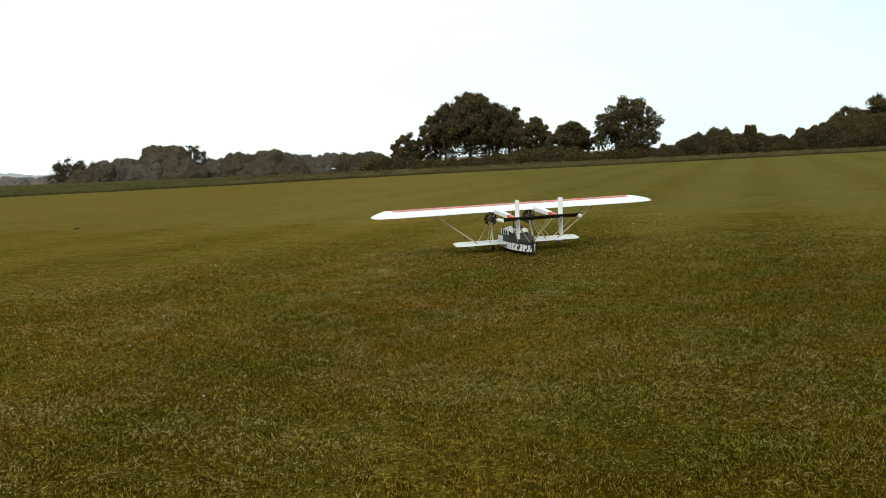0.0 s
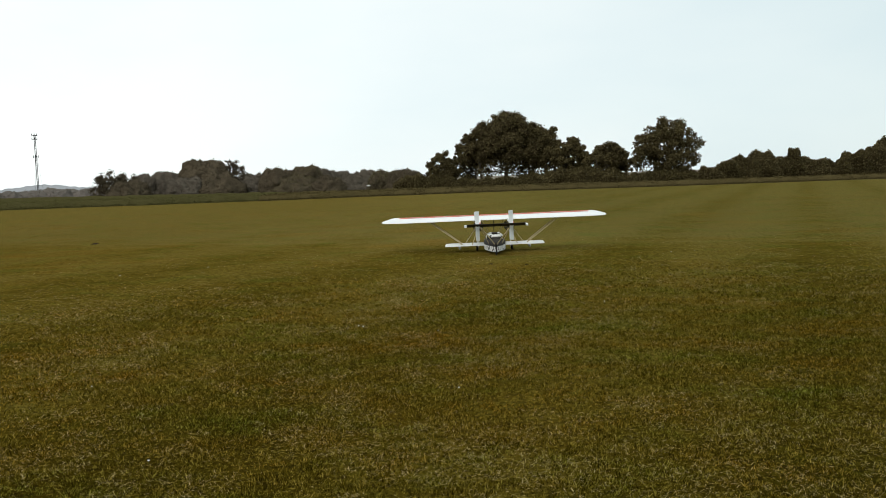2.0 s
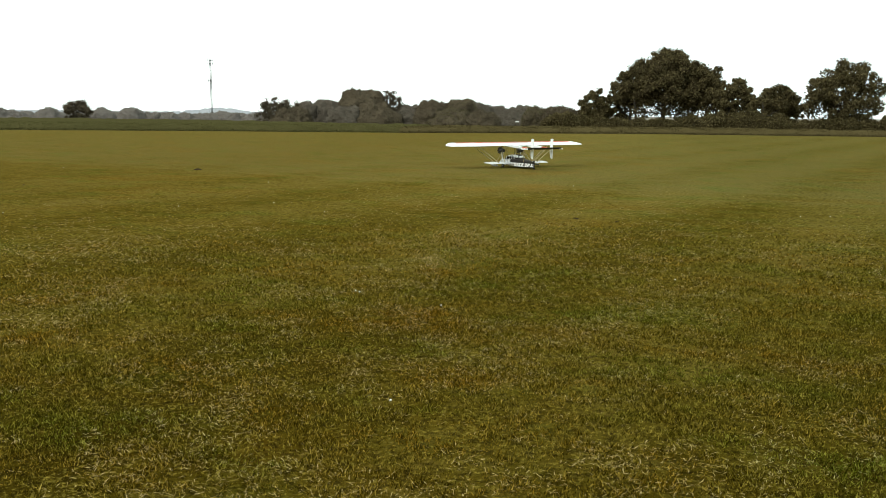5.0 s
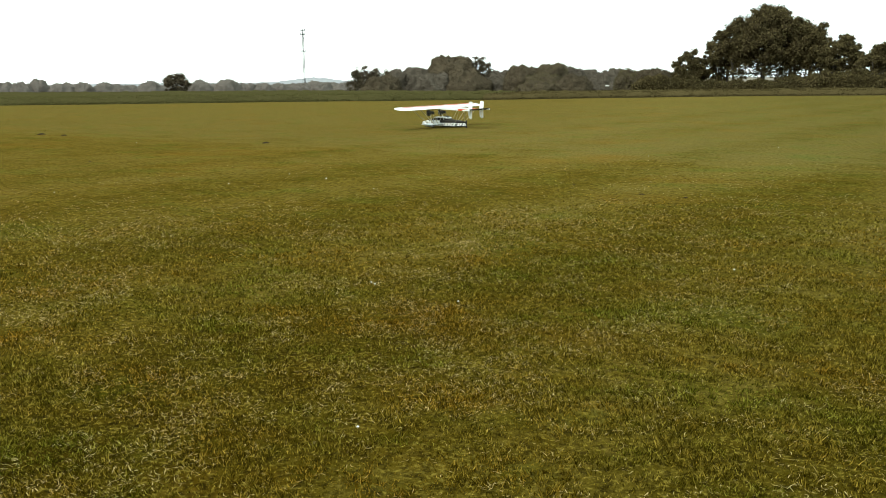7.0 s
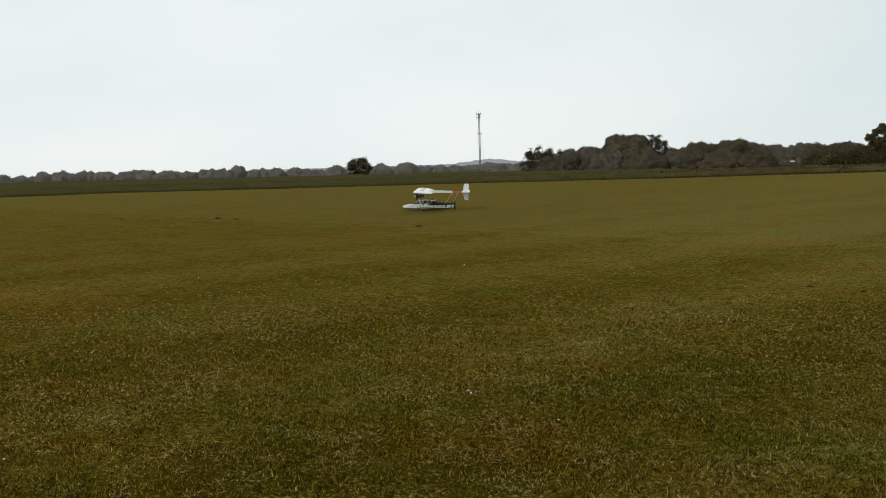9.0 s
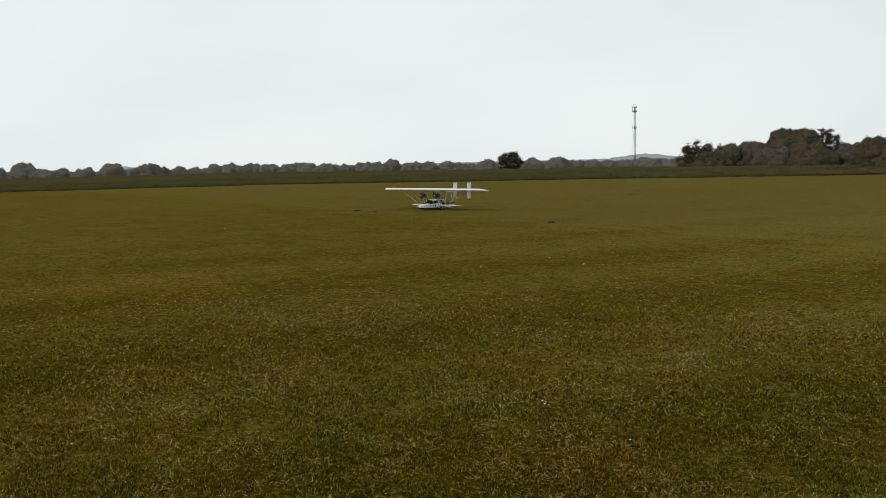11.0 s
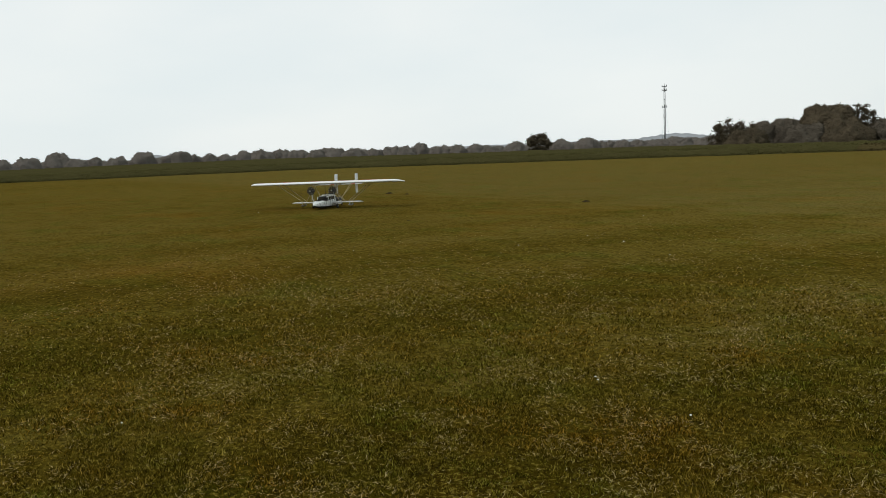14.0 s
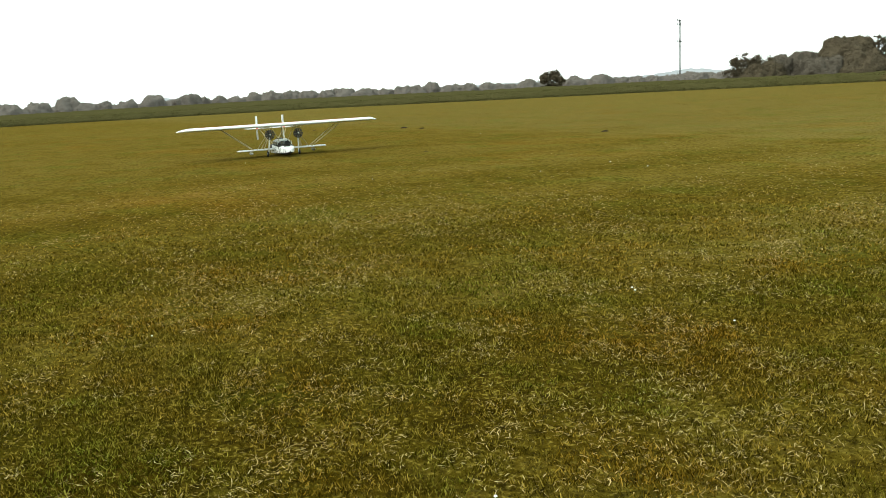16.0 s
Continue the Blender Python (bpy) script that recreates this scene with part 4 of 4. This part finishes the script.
    for sgn in (1, -1):
        for x0, x1 in ((0.2, 0.08), (0.05, -0.06), (-0.09, -0.2)):
            yy = sgn * 0.156
            part("side_window", Shape().box((x1, min(yy, yy + sgn * 0.01), 0.268), (x0, max(yy, yy + sgn * 0.01), 0.322)), GLASS, plane, "dark cabin window")
        for x in (0.225, 0.065, -0.075, -0.215):
            part("window_post", Shape().box((x - 0.008, sgn * 0.162 - 0.008, 0.25), (x + 0.008, sgn * 0.162 + 0.008, 0.335)), WHITE, plane)
        part("windscreen", Shape().add([(0.345, sgn * 0.005, 0.262), (0.335, sgn * 0.1, 0.26), (0.245, sgn * 0.125, 0.33), (0.252, sgn * 0.005, 0.345), (0.335, sgn * 0.005, 0.255), (0.325, sgn * 0.1, 0.253), (0.235, sgn * 0.125, 0.323), (0.242, sgn * 0.005, 0.338)],
                                       [(0, 1, 2, 3), (4, 7, 6, 5), (0, 4, 5, 1), (1, 5, 6, 2), (2, 6, 7, 3), (3, 7, 4, 0)]), GLASS, plane, "dark raked windscreen pane")
    part("bow_hatch", Shape().box((0.42, -0.07, 0.225), (0.56, 0.07, 0.25)), BLACK, plane)
    part("tail_wheel", Shape().tube([(-1.06, -0.012, 0.028), (-1.06, 0.012, 0.028)], [0.028, 0.028], 14), RUBBER, plane)
    for sgn in (1, -1):
        # engines
        y = sgn * 0.322
        nac = [(0.34, 0.028), (0.30, 0.05), (0.2, 0.06), (0.1, 0.045), (0.05, 0.015)]
        eng = part("engine", Shape().tube([(x, y, 0.497) for x, r in nac], [r for x, r in nac], 14), METAL, plane, "dark radial engine on a small nacelle", True)
        for q in range(9):
            t = 2 * math.pi * q / 9
            dy, dz = math.cos(t), math.sin(t)
            pts = [(0.315, y + dy * r, 0.497 + dz * r) for r in (0.035, 0.06, 0.07, 0.095, 0.108)]
            part("cylinder", Shape().tube(pts, [0.014, 0.015, 0.02, 0.02, 0.012], 7), METAL, eng)
        part("exhaust_ring", Shape().loft([[(0.285 + 0.009 * math.cos(p), y + (0.1 + 0.009 * math.sin(p)) * math.cos(t), 0.497 + (0.1 + 0.009 * math.sin(p)) * math.sin(t)) for p in (0, 1.57, 3.14, 4.71)] for t in (2 * math.pi * q / 22 for q in range(23))], caps=False), METAL, eng)
        part("propeller_hub", Shape().tube([(0.335, y, 0.497), (0.37, y, 0.497), (0.385, y, 0.497)], [0.02, 0.018, 0.006], 10), ALLOY, eng)
        # tail boom: white root, red band, thin tail
        bz = lambda x: 0.655 + (x + 0.2) * 0.045
        part("tail_boom", Shape().loft([[(x, y - w, bz(x) - h), (x, y + w, bz(x) - h), (x, y + w, bz(x) + h), (x, y - w, bz(x) + h)] for x, w, h in ((0.05, 0.05, 0.03), (-0.3, 0.05, 0.032), (-0.98, 0.034, 0.026))]), WHITE, plane, "white tapering tail boom")
        part("boom_band", Shape().loft([[(x, y - w, bz(x) - h), (x, y + w, bz(x) - h), (x, y + w, bz(x) + h), (x, y - w, bz(x) + h)] for x, w, h in ((-0.98, 0.035, 0.027), (-1.33, 0.02, 0.02))]), RED, plane, "red band round the boom")
        part("boom_tail", Shape().loft([[(x, y - w, bz(x) - h), (x, y + w, bz(x) - h), (x, y + w, bz(x) + h), (x, y - w, bz(x) + h)] for x, w, h in ((-1.33, 0.019, 0.019), (-1.5, 0.014, 0.014))]), WHITE, plane)
        # fin
        fin = [(-1.395, 0.36), (-1.365, 0.56), (-1.38, 0.70), (-1.405, 0.88), (-1.43, 0.885), (-1.43, 0.34)]
        part("fin", Shape().loft([[(x, y + w, z) for x, z in fin] for w in (-0.008, 0.008)]), WHITE, plane)
        # struts
        for x0, x1 in ((0.06, 0.22), (-0.18, -0.14)):
            part("wing_strut", Shape().tube([(x0, sgn * 0.66, 0.16), (x1, sgn * 1.36, 0.675)], [0.011, 0.011], 6), WOOD, plane, "pale wooden wing strut")
        for a, b in (((0.06, 0.44, 0.16), (0.22, 0.34, 0.46)), ((-0.2, 0.46, 0.16), (0.13, 0.33, 0.465)), ((0.06, 0.6, 0.16), (0.12, 0.36, 0.5)), ((0.24, 0.32, 0.54), (0.2, 0.3, 0.68)), ((0.11, 0.32, 0.53), (-0.08, 0.32, 0.665)), ((0.1, 0.34, 0.55), (0.02, 0.5, 0.675))):
            part("engine_strut", Shape().tube([(a[0], sgn * a[1], a[2]), (b[0], sgn * b[1], b[2])], [0.009, 0.009], 6), WOOD, plane, "pale wooden engine strut")
        part("wheel_leg", Shape().tube([(0.09, sgn * 0.345, 0.06), (0.24, sgn * 0.325, 0.45)], [0.014, 0.012], 8), WHITE, plane, "white main wheel leg")
        part("cabane_strut", Shape().tube([(0.18, sgn * 0.1, 0.35), (0.2, sgn * 0.26, 0.675)], [0.008, 0.008], 6), WOOD, plane)
        part("tail_strut", Shape().tube([(-0.98, sgn * 0.015, 0.2), (-1.2, sgn * 0.315, 0.6)], [0.011, 0.011], 6), WOOD, plane, "pale wooden tail strut")
        part("tail_strut", Shape().tube([(-0.7, sgn * 0.13, 0.2), (-1.0, sgn * 0.32, 0.6)], [0.009, 0.009], 6), WOOD, plane, "pale wooden tail strut")
        # outrigger floats
        fl = part("wing_float", Shape().loft([[(x, sgn * 0.72 + q * w, z) for q, z in ((-1, t), (1, t), (1, (t + b) / 2), (0, b), (-1, (t + b) / 2))] for x, w, b, t in ((0.16, 0.004, 0.085, 0.095), (0.1, 0.026, 0.06, 0.1), (-0.04, 0.03, 0.05, 0.1), (-0.18, 0.022, 0.06, 0.098), (-0.24, 0.006, 0.085, 0.095))]), GREY, plane, "small pale grey outrigger float")
        for x in (0.06, -0.12):
            part("float_strut", Shape().tube([(x, sgn * 0.72, 0.095), (x, sgn * 0.72, 0.15)], [0.009, 0.009], 6), WHITE, fl)
    part("mast_post", Shape().tube([(0.05, 0, 0.37), (0.05, 0, 0.68)], [0.007, 0.007], 6), BLACK, plane)
    # tailplane with raised elevator
    part("tailplane", Shape().loft([[(-1.3, y, 0.592), (-1.34, y, 0.606), (-1.46, y, 0.602), (-1.46, y, 0.590), (-1.34, y, 0.584)] for y in (-0.56, 0.56)]), WHITE, plane)
    # the shade under the raised elevator is coloured in as black faces
    part("elevator", Shape().loft([[(-1.46, y, 0.603), (-1.60, y, 0.652), (-1.605, y, 0.644), (-1.462, y, 0.588)] for y in (-0.555, 0.555)], mats=lambda i, j: 0 if j == 0 else 1), [WHITE, BLACK], plane, "elevator tilted up, white above, black below for shade")
    for sgn in (1, -1):
        part("elevator_tip", Shape().box((-1.605, min(sgn * 0.556, sgn * 0.6), 0.592), (-1.32, max(sgn * 0.556, sgn * 0.6), 0.628)), WHITE, plane, "white tip of the tailplane")
    # parts that turn: rudders on their hinges, wheels on their axles
    turning = []
    for sgn in (1, -1):
        prof = [(0.0, 0.32), (0.0, 0.887), (-0.13, 0.887), (-0.142, 0.87), (-0.13, 0.74), (-0.115, 0.64), (-0.11, 0.585), (-0.11, 0.5), (-0.108, 0.37), (-0.1, 0.325)]
        r = part("rudder", Shape().loft([[(x, w * (1 + x * 4), z) for x, z in prof] for w in (-0.007, 0.007)]), WHITE, plane, "white rudder hinged behind its fin")
        turning.append((r, (-1.433, sgn * 0.322, 0.0)))
    for sgn in (1, -1):
        w = part("wheel", Shape().tube([(0, -0.02, 0), (0, -0.014, 0), (0, 0.014, 0), (0, 0.02, 0)], [0.045, 0.06, 0.06, 0.045], 18), RUBBER, plane, "small black main wheel", True)
        part("wheel_hub", Shape().tube([(0, -0.023, 0), (0, 0.023, 0)], [0.022, 0.022], 6), ALLOY, w)
        turning.append((w, (0.09, sgn * 0.36, 0.06)))
    return plane, turning


# seconds, place, heading and lean of the aircraft
TAXI = [
    (0.0, 1.11, 13.59, 99.7, -0.82),
    (0.5, 0.85, 14.67, 100.0, -0.71),
    (1.0, 0.61, 15.94, 93.0, -2.07),
    (1.5, 0.52, 17.14, 90.3, -0.84),
    (2.5, 0.41, 19.82, 93.3, -1.12),
    (3.5, -0.12, 23.08, 105.6, 0.40),
    (4.5, -1.38, 26.28, 121.5, -0.39),
    (7.0, -8.11, 31.25, 162.0, -0.62),
    (8.0, -11.47, 31.14, 182.0, -0.93),
    (9.0, -14.39, 30.16, 210.8, 0.04),
    (9.5, -15.65, 29.33, 220.1, -0.96),
    (10.0, -16.88, 28.67, 239.3, -0.01),
    (12.5, -17.59, 23.05, 291.2, -0.76),
    (13.5, -16.94, 20.89, 295.5, 1.06),
    (14.5, -16.10, 18.85, 299.3, -0.55),
    (15.0, -15.58, 17.82, 304.1, 0.05),
    (15.5, -15.19, 17.09, 317.0, 0.45),
    (16.0, -14.51, 16.49, 336.2, -0.18),
]


def motions():
    walk(plane, [(t, pose(x, y, 0.0, lean * 0.8, 0, head)) for t, x, y, head, lean in TAXI] )
    swing = [(0.0, 3), (0.3, 33), (0.6, 26), (0.85, 6), (1.1, -26), (1.5, -36), (2.5, -36), (3.0, -30), (3.5, -20), (4.0, -13), (4.5, -12), (7.0, -12), (8.0, -14), (9.0, -12), (10.0, -16), (12.5, -4), (14.0, -4), (14.6, -14), (15.0, -34), (15.5, -36), (16.0, -28)]
    for ob, (x, y, z) in turning[:2]:
        walk(ob, [(t, pose(x, y, z, 0, 0, a)) for t, a in swing])
    # wheels roll with the way covered
    ts = np.arange(0, 16.0001, 1 / 30)
    px, py = (np.interp(ts, [r[0] for r in TAXI], [r[k] for r in TAXI]) for k in (1, 2))
    way = np.r_[0, np.cumsum(np.hypot(np.diff(px), np.diff(py)))]
    for ob, (x, y, z) in turning[2:]:
        walk(ob, [(t, pose(x, y, z, 0, 0, 0) @ Matrix.Rotation(s / 0.06, 4, "Y")) for t, s in zip(ts, way)])


# ---------------------------------------------------------------- small things of the field
def make_board():
    x, y = polar(7.7, 112)
    root = new("sign_board")
    root.location = (x, y, fall(x, y))
    tagged(root, "small white board on two posts behind the crop", "sign")
    part("board", Shape().box((-0.25, -0.02, 0.64), (0.25, 0.02, 0.78)), WHITE, root)
    for px in (-0.18, 0.18):
        part("post", Shape().box((px - 0.03, 0.025, 0), (px + 0.03, 0.085, 0.76)), BARK, root)


def make_molehills():
    rng = np.random.default_rng(5)
    for x, y, w in [(-10.31, 23.39, 0.24), (-19.78, 25.28, 0.3), (0.38, 15.72, 0.1), (0.99, 15.54, 0.08), (-0.74, 16.56, 0.06), (-18.6, 25.0, 0.2), (-23.76, 24.45, 0.18), (-28.1, 26.8, 0.16), (-11.2, 17.85, 0.09)]:
        w *= 0.46
        rings = []
        for f, h in ((1.0, -0.01), (0.85, 0.25), (0.6, 0.62), (0.3, 0.92), (0.05, 1.0)):
            rings.append([(w * f * math.cos(t) * rng.uniform(0.85, 1.15), w * f * math.sin(t) * rng.uniform(0.85, 1.15), w * 0.3 * h * rng.uniform(0.85, 1.1)) for t in (2 * math.pi * k / 11 for k in range(11))])
        ob = part("molehill", Shape().loft(rings), SOIL, smooth=True)
        ob.location = (x, y, 0.0)
        tagged(ob, "small mound of dark crumbly soil in the grass", "molehill", "molehills in the field")


def make_flowers():
    rng = np.random.default_rng(9)
    root = new("white_flower")
    tagged(root, "tiny white flower head standing in short grass", "flower", "flowers in the grass")
    part("stem", Shape().tube([(0, 0, 0), (0.004, 0, 0.03), (0.004, 0.003, 0.045)], [0.0018, 0.0015, 0.0012], 5), STALK, root)
    part("flower_head", Shape().loft([[(0.004 + r * math.cos(t) * (1 + 0.2 * (k % 2)), 0.003 + r * math.sin(t) * (1 + 0.2 * (k % 2)), z) for k, t in ((k, 2 * math.pi * k / 10) for k in range(10))] for r, z in ((0.005, 0.041), (0.014, 0.046), (0.012, 0.053), (0.004, 0.058))]), PETAL, root)
    spots = [(-0.24, 9.37), (-1.04, 9.67), (1.67, 11.03), (-4.83, 16.22), (-8.03, 13.57), (3.79, 16.98), (4.26, 17.14), (-5.79, 16.68), (-4.84, 16.22), (-1.10, 9.73), (0.03, 7.06), (-1.69, 5.54), (-3.51, 15.19), (-6.05, 15.19), (-17.07, 17.98)]
    spots += [(rng.uniform(-14, 9), rng.uniform(6, 26)) for _ in range(9)]
    root.location = (*spots[0], 0)
    for i, (x, y) in enumerate(spots[1:]):
        ob = copy_thing(root, pose(x, y, 0, 0, 0, rng.uniform(0, 360)))
        ob.scale = [0.5 if i < 3 else 0.45 if i < 14 else 0.4] * 3
    root.scale = [0.45] * 3


def patchy(p, cell, seed):
    """Smooth random values over the plan, from 0 to 1, in patches of about that size."""
    grid = np.random.default_rng(seed).uniform(0, 1, (128, 128))
    u = p / cell + 640.0
    k = np.floor(u).astype(int)
    f = u - k
    f = f * f * (3 - 2 * f)
    i, j = k[:, 0] % 128, k[:, 1] % 128
    i2, j2 = (i + 1) % 128, (j + 1) % 128
    a = grid[i, j] * (1 - f[:, 0]) + grid[i2, j] * f[:, 0]
    b = grid[i, j2] * (1 - f[:, 0]) + grid[i2, j2] * f[:, 0]
    return a * (1 - f[:, 1]) + b * f[:, 1]


def loose_faces(name, co, mat, label):
    """Loose faces of three or four corners each, from an array (n, corners, 3), as one sheet of grass."""
    n, k = co.shape[:2]
    me = bpy.data.meshes.new(name)
    me.vertices.add(n * k)
    me.vertices.foreach_set("co", np.ascontiguousarray(co, dtype=np.float32).ravel())
    me.loops.add(n * k)
    me.loops.foreach_set("vertex_index", np.arange(n * k, dtype=np.int32))
    me.polygons.add(n)
    me.polygons.foreach_set("loop_start", np.arange(n, dtype=np.int32) * k)
    me.update(calc_edges=True)
    me.materials.append(mat)
    tagged(new(name, me), label, "grass", kind="stuff")


def from_path(p):
    way = along([(0, 0), (0.8, 2.0), (1.25, 2.7), (1.65, 3.8), (2.05, 5.25)], 12)
    return np.min([np.hypot(p[:, 0] - a, p[:, 1] - b) for a, b in way], axis=0)


def make_blades():
    """Single blades of grass in tufts, thick near the walked path and thinner further out."""
    rng = np.random.default_rng(3)
    n = 4900000
    p = np.column_stack([rng.uniform(-13, 9, n), rng.uniform(2.2, 19, n)])
    d = from_path(p)
    clump = 0.22 * patchy(p, 0.45, 1) + 0.38 * patchy(p, 0.12, 2) + 0.40 * patchy(p, 0.05, 4)
    tuft = np.clip((clump - 0.36) / 0.26, 0, 1)
    keep = rng.uniform(0, 1, n) < np.clip(4.6 / np.maximum(d, 1), 0, 1) ** 3.1 * np.clip((14.5 - d) / 7, 0, 1) * (0.42 + 0.58 * tuft)
    p, d, tuft = p[keep], d[keep], tuft[keep]
    n = len(p)
    t, lean = rng.uniform(0, 2 * math.pi, n), np.maximum(rng.uniform(0.3, 1.0, n), np.clip((d - 5) / 6, 0, 0.96))
    ln = rng.uniform(0.010, 0.028, n) * (0.6 + 0.7 * tuft) * np.where(rng.uniform(0, 1, n) < 0.06, 1.6, 1.0)
    w = rng.uniform(0.0018, 0.0040, n) * np.clip(d / 4.5, 1, 3.0)
    q = rng.uniform(0, math.pi, n)
    side = np.column_stack([np.cos(q) * w, np.sin(q) * w, np.zeros(n)])
    base = np.column_stack([p, np.full(n, -0.002)])
    tip = base + np.column_stack([np.cos(t) * lean * ln, np.sin(t) * lean * ln, ln * np.sqrt(np.maximum(0.06, 1 - 0.93 * lean ** 2))])
    loose_faces("grass_blades", np.stack([base - side, base + side, tip], 1), BLADES, "short olive blades of mown grass in tufts")


def make_straw():
    """Dead, bleached blades that lie bent over the sward, in drifts."""
    rng = np.random.default_rng(8)
    n = 820000
    p = np.column_stack([rng.uniform(-14, 10, n), rng.uniform(1.5, 24, n)])
    d = from_path(p)
    drift = 0.42 * patchy(p * np.array([0.75, 1.0]), 0.6, 5) + 0.43 * patchy(p, 0.16, 6) + 0.15 * patchy(p, 2.6, 7)
    keep = rng.uniform(0, 1, n) < np.clip(5.0 / np.maximum(d, 1), 0, 1) ** 2.0 * np.clip((17 - d) / 9, 0, 1) * (0.05 + 0.95 * np.clip((drift - 0.46) / 0.22, 0, 1))
    p, d = p[keep], d[keep]
    n = len(p)
    t, turn = rng.uniform(0, 2 * math.pi, n), rng.uniform(-1.3, 1.3, n)
    ln = rng.uniform(0.012, 0.036, n)
    w = rng.uniform(0.0012, 0.0024, n) * np.clip(d / 4, 1, 2.4)
    rise, z0 = rng.uniform(0.0, 0.6, n), rng.uniform(0.002, 0.014, n)
    base = np.column_stack([p, z0])
    mid = base + np.column_stack([np.cos(t) * ln * 0.55, np.sin(t) * ln * 0.55, ln * 0.55 * rise])
    tip = mid + np.column_stack([np.cos(t + turn) * ln * 0.5, np.sin(t + turn) * ln * 0.5, ln * rng.uniform(-0.2, 0.3, n)])
    side = np.column_stack([-np.sin(t) * w, np.cos(t) * w, np.zeros(n)])
    lower = np.stack([base - side * 0.6, base + side * 0.6, mid + side, mid - side], 1)
    upper = np.stack([mid - side, mid + side, tip + side * 0.3, tip - side * 0.3], 1)
    loose_faces("straw_blades", np.concatenate([lower, upper]), STRAW, "bleached straw-coloured blades lying over the mown grass")


def make_weeds():
    """Flat rosettes and coarse tufts that stand out of the sward further off."""
    rng = np.random.default_rng(12)
    n = 26000
    r, a = rng.uniform(9, 46, n), np.radians(rng.uniform(-40, 78, n))
    p = np.column_stack([-np.sin(a) * r, np.cos(a) * r + 2.0])
    keep = rng.uniform(0, 1, n) < np.clip((0.6 * patchy(p, 1.7, 9) + 0.4 * patchy(p, 0.6, 10) - 0.38) / 0.25, 0.05, 1) * np.clip(r / 30, 0.2, 1)
    p, r = p[keep], r[keep]
    p, r = np.repeat(p, 4, 0), np.repeat(r, 4)
    n = len(p)
    p = p + rng.normal(0, 0.035, (n, 2)) * np.clip(r / 14, 1, 2)[:, None]
    t, lean = rng.uniform(0, 2 * math.pi, n), rng.uniform(0.92, 1.0, n)
    ln = rng.uniform(0.02, 0.045, n)
    w = rng.uniform(0.005, 0.010, n) * np.clip(r / 16, 1, 2.2)
    base = np.column_stack([p, np.full(n, -0.002)])
    tip = base + np.column_stack([np.cos(t) * lean * ln, np.sin(t) * lean * ln, ln * np.sqrt(np.maximum(0.02, 1 - lean ** 2))])
    q = rng.uniform(0, math.pi, n)
    side = np.column_stack([np.cos(q) * w, np.sin(q) * w, np.zeros(n)])
    loose_faces("grass_tufts", np.stack([base - side, base + side, tip], 1), TUFTS, "coarse tufts and flat weeds in the mown grass")


make_ground()
make_strip("tall_grass_verge", [(78, 101), (61, 94), (43.9, 87.4), (23.9, 80.5), (-0.6, 76.1), (-17.3, 66.8)], [(86, 118), (67, 109), (50, 100), (26.5, 91), (-0.7, 85), (-18, 80)], 420, 12, 0.42, VERGE_TOP, VERGE, 45000, 0.09, 21, "strip of tall dry brownish grass along the field's edge", "tall grass")
make_strip("crop_field", [(-17.3, 66.8), (-32.5, 62.2), (-44.7, 56.1), (-59, 50.6), (-66.1, 41), (-73.9, 32.3), (-84, 0), (-92, -40)], [(-18, 82), (-51, 97), (-77, 94), (-110, 100), (-140, 104), (-166, 82), (-195, 0), (-200, -50)], 560, 26, 0.45, CROP_TOP, CROP, 60000, 0.09, 22, "field of low dark green leafy crop", "crop")
make_hill()
make_trees()
make_mast()
make_board()
plane, turning = make_aircraft()
make_molehills()
make_flowers()
make_blades()
make_straw()
make_weeds()
motions()
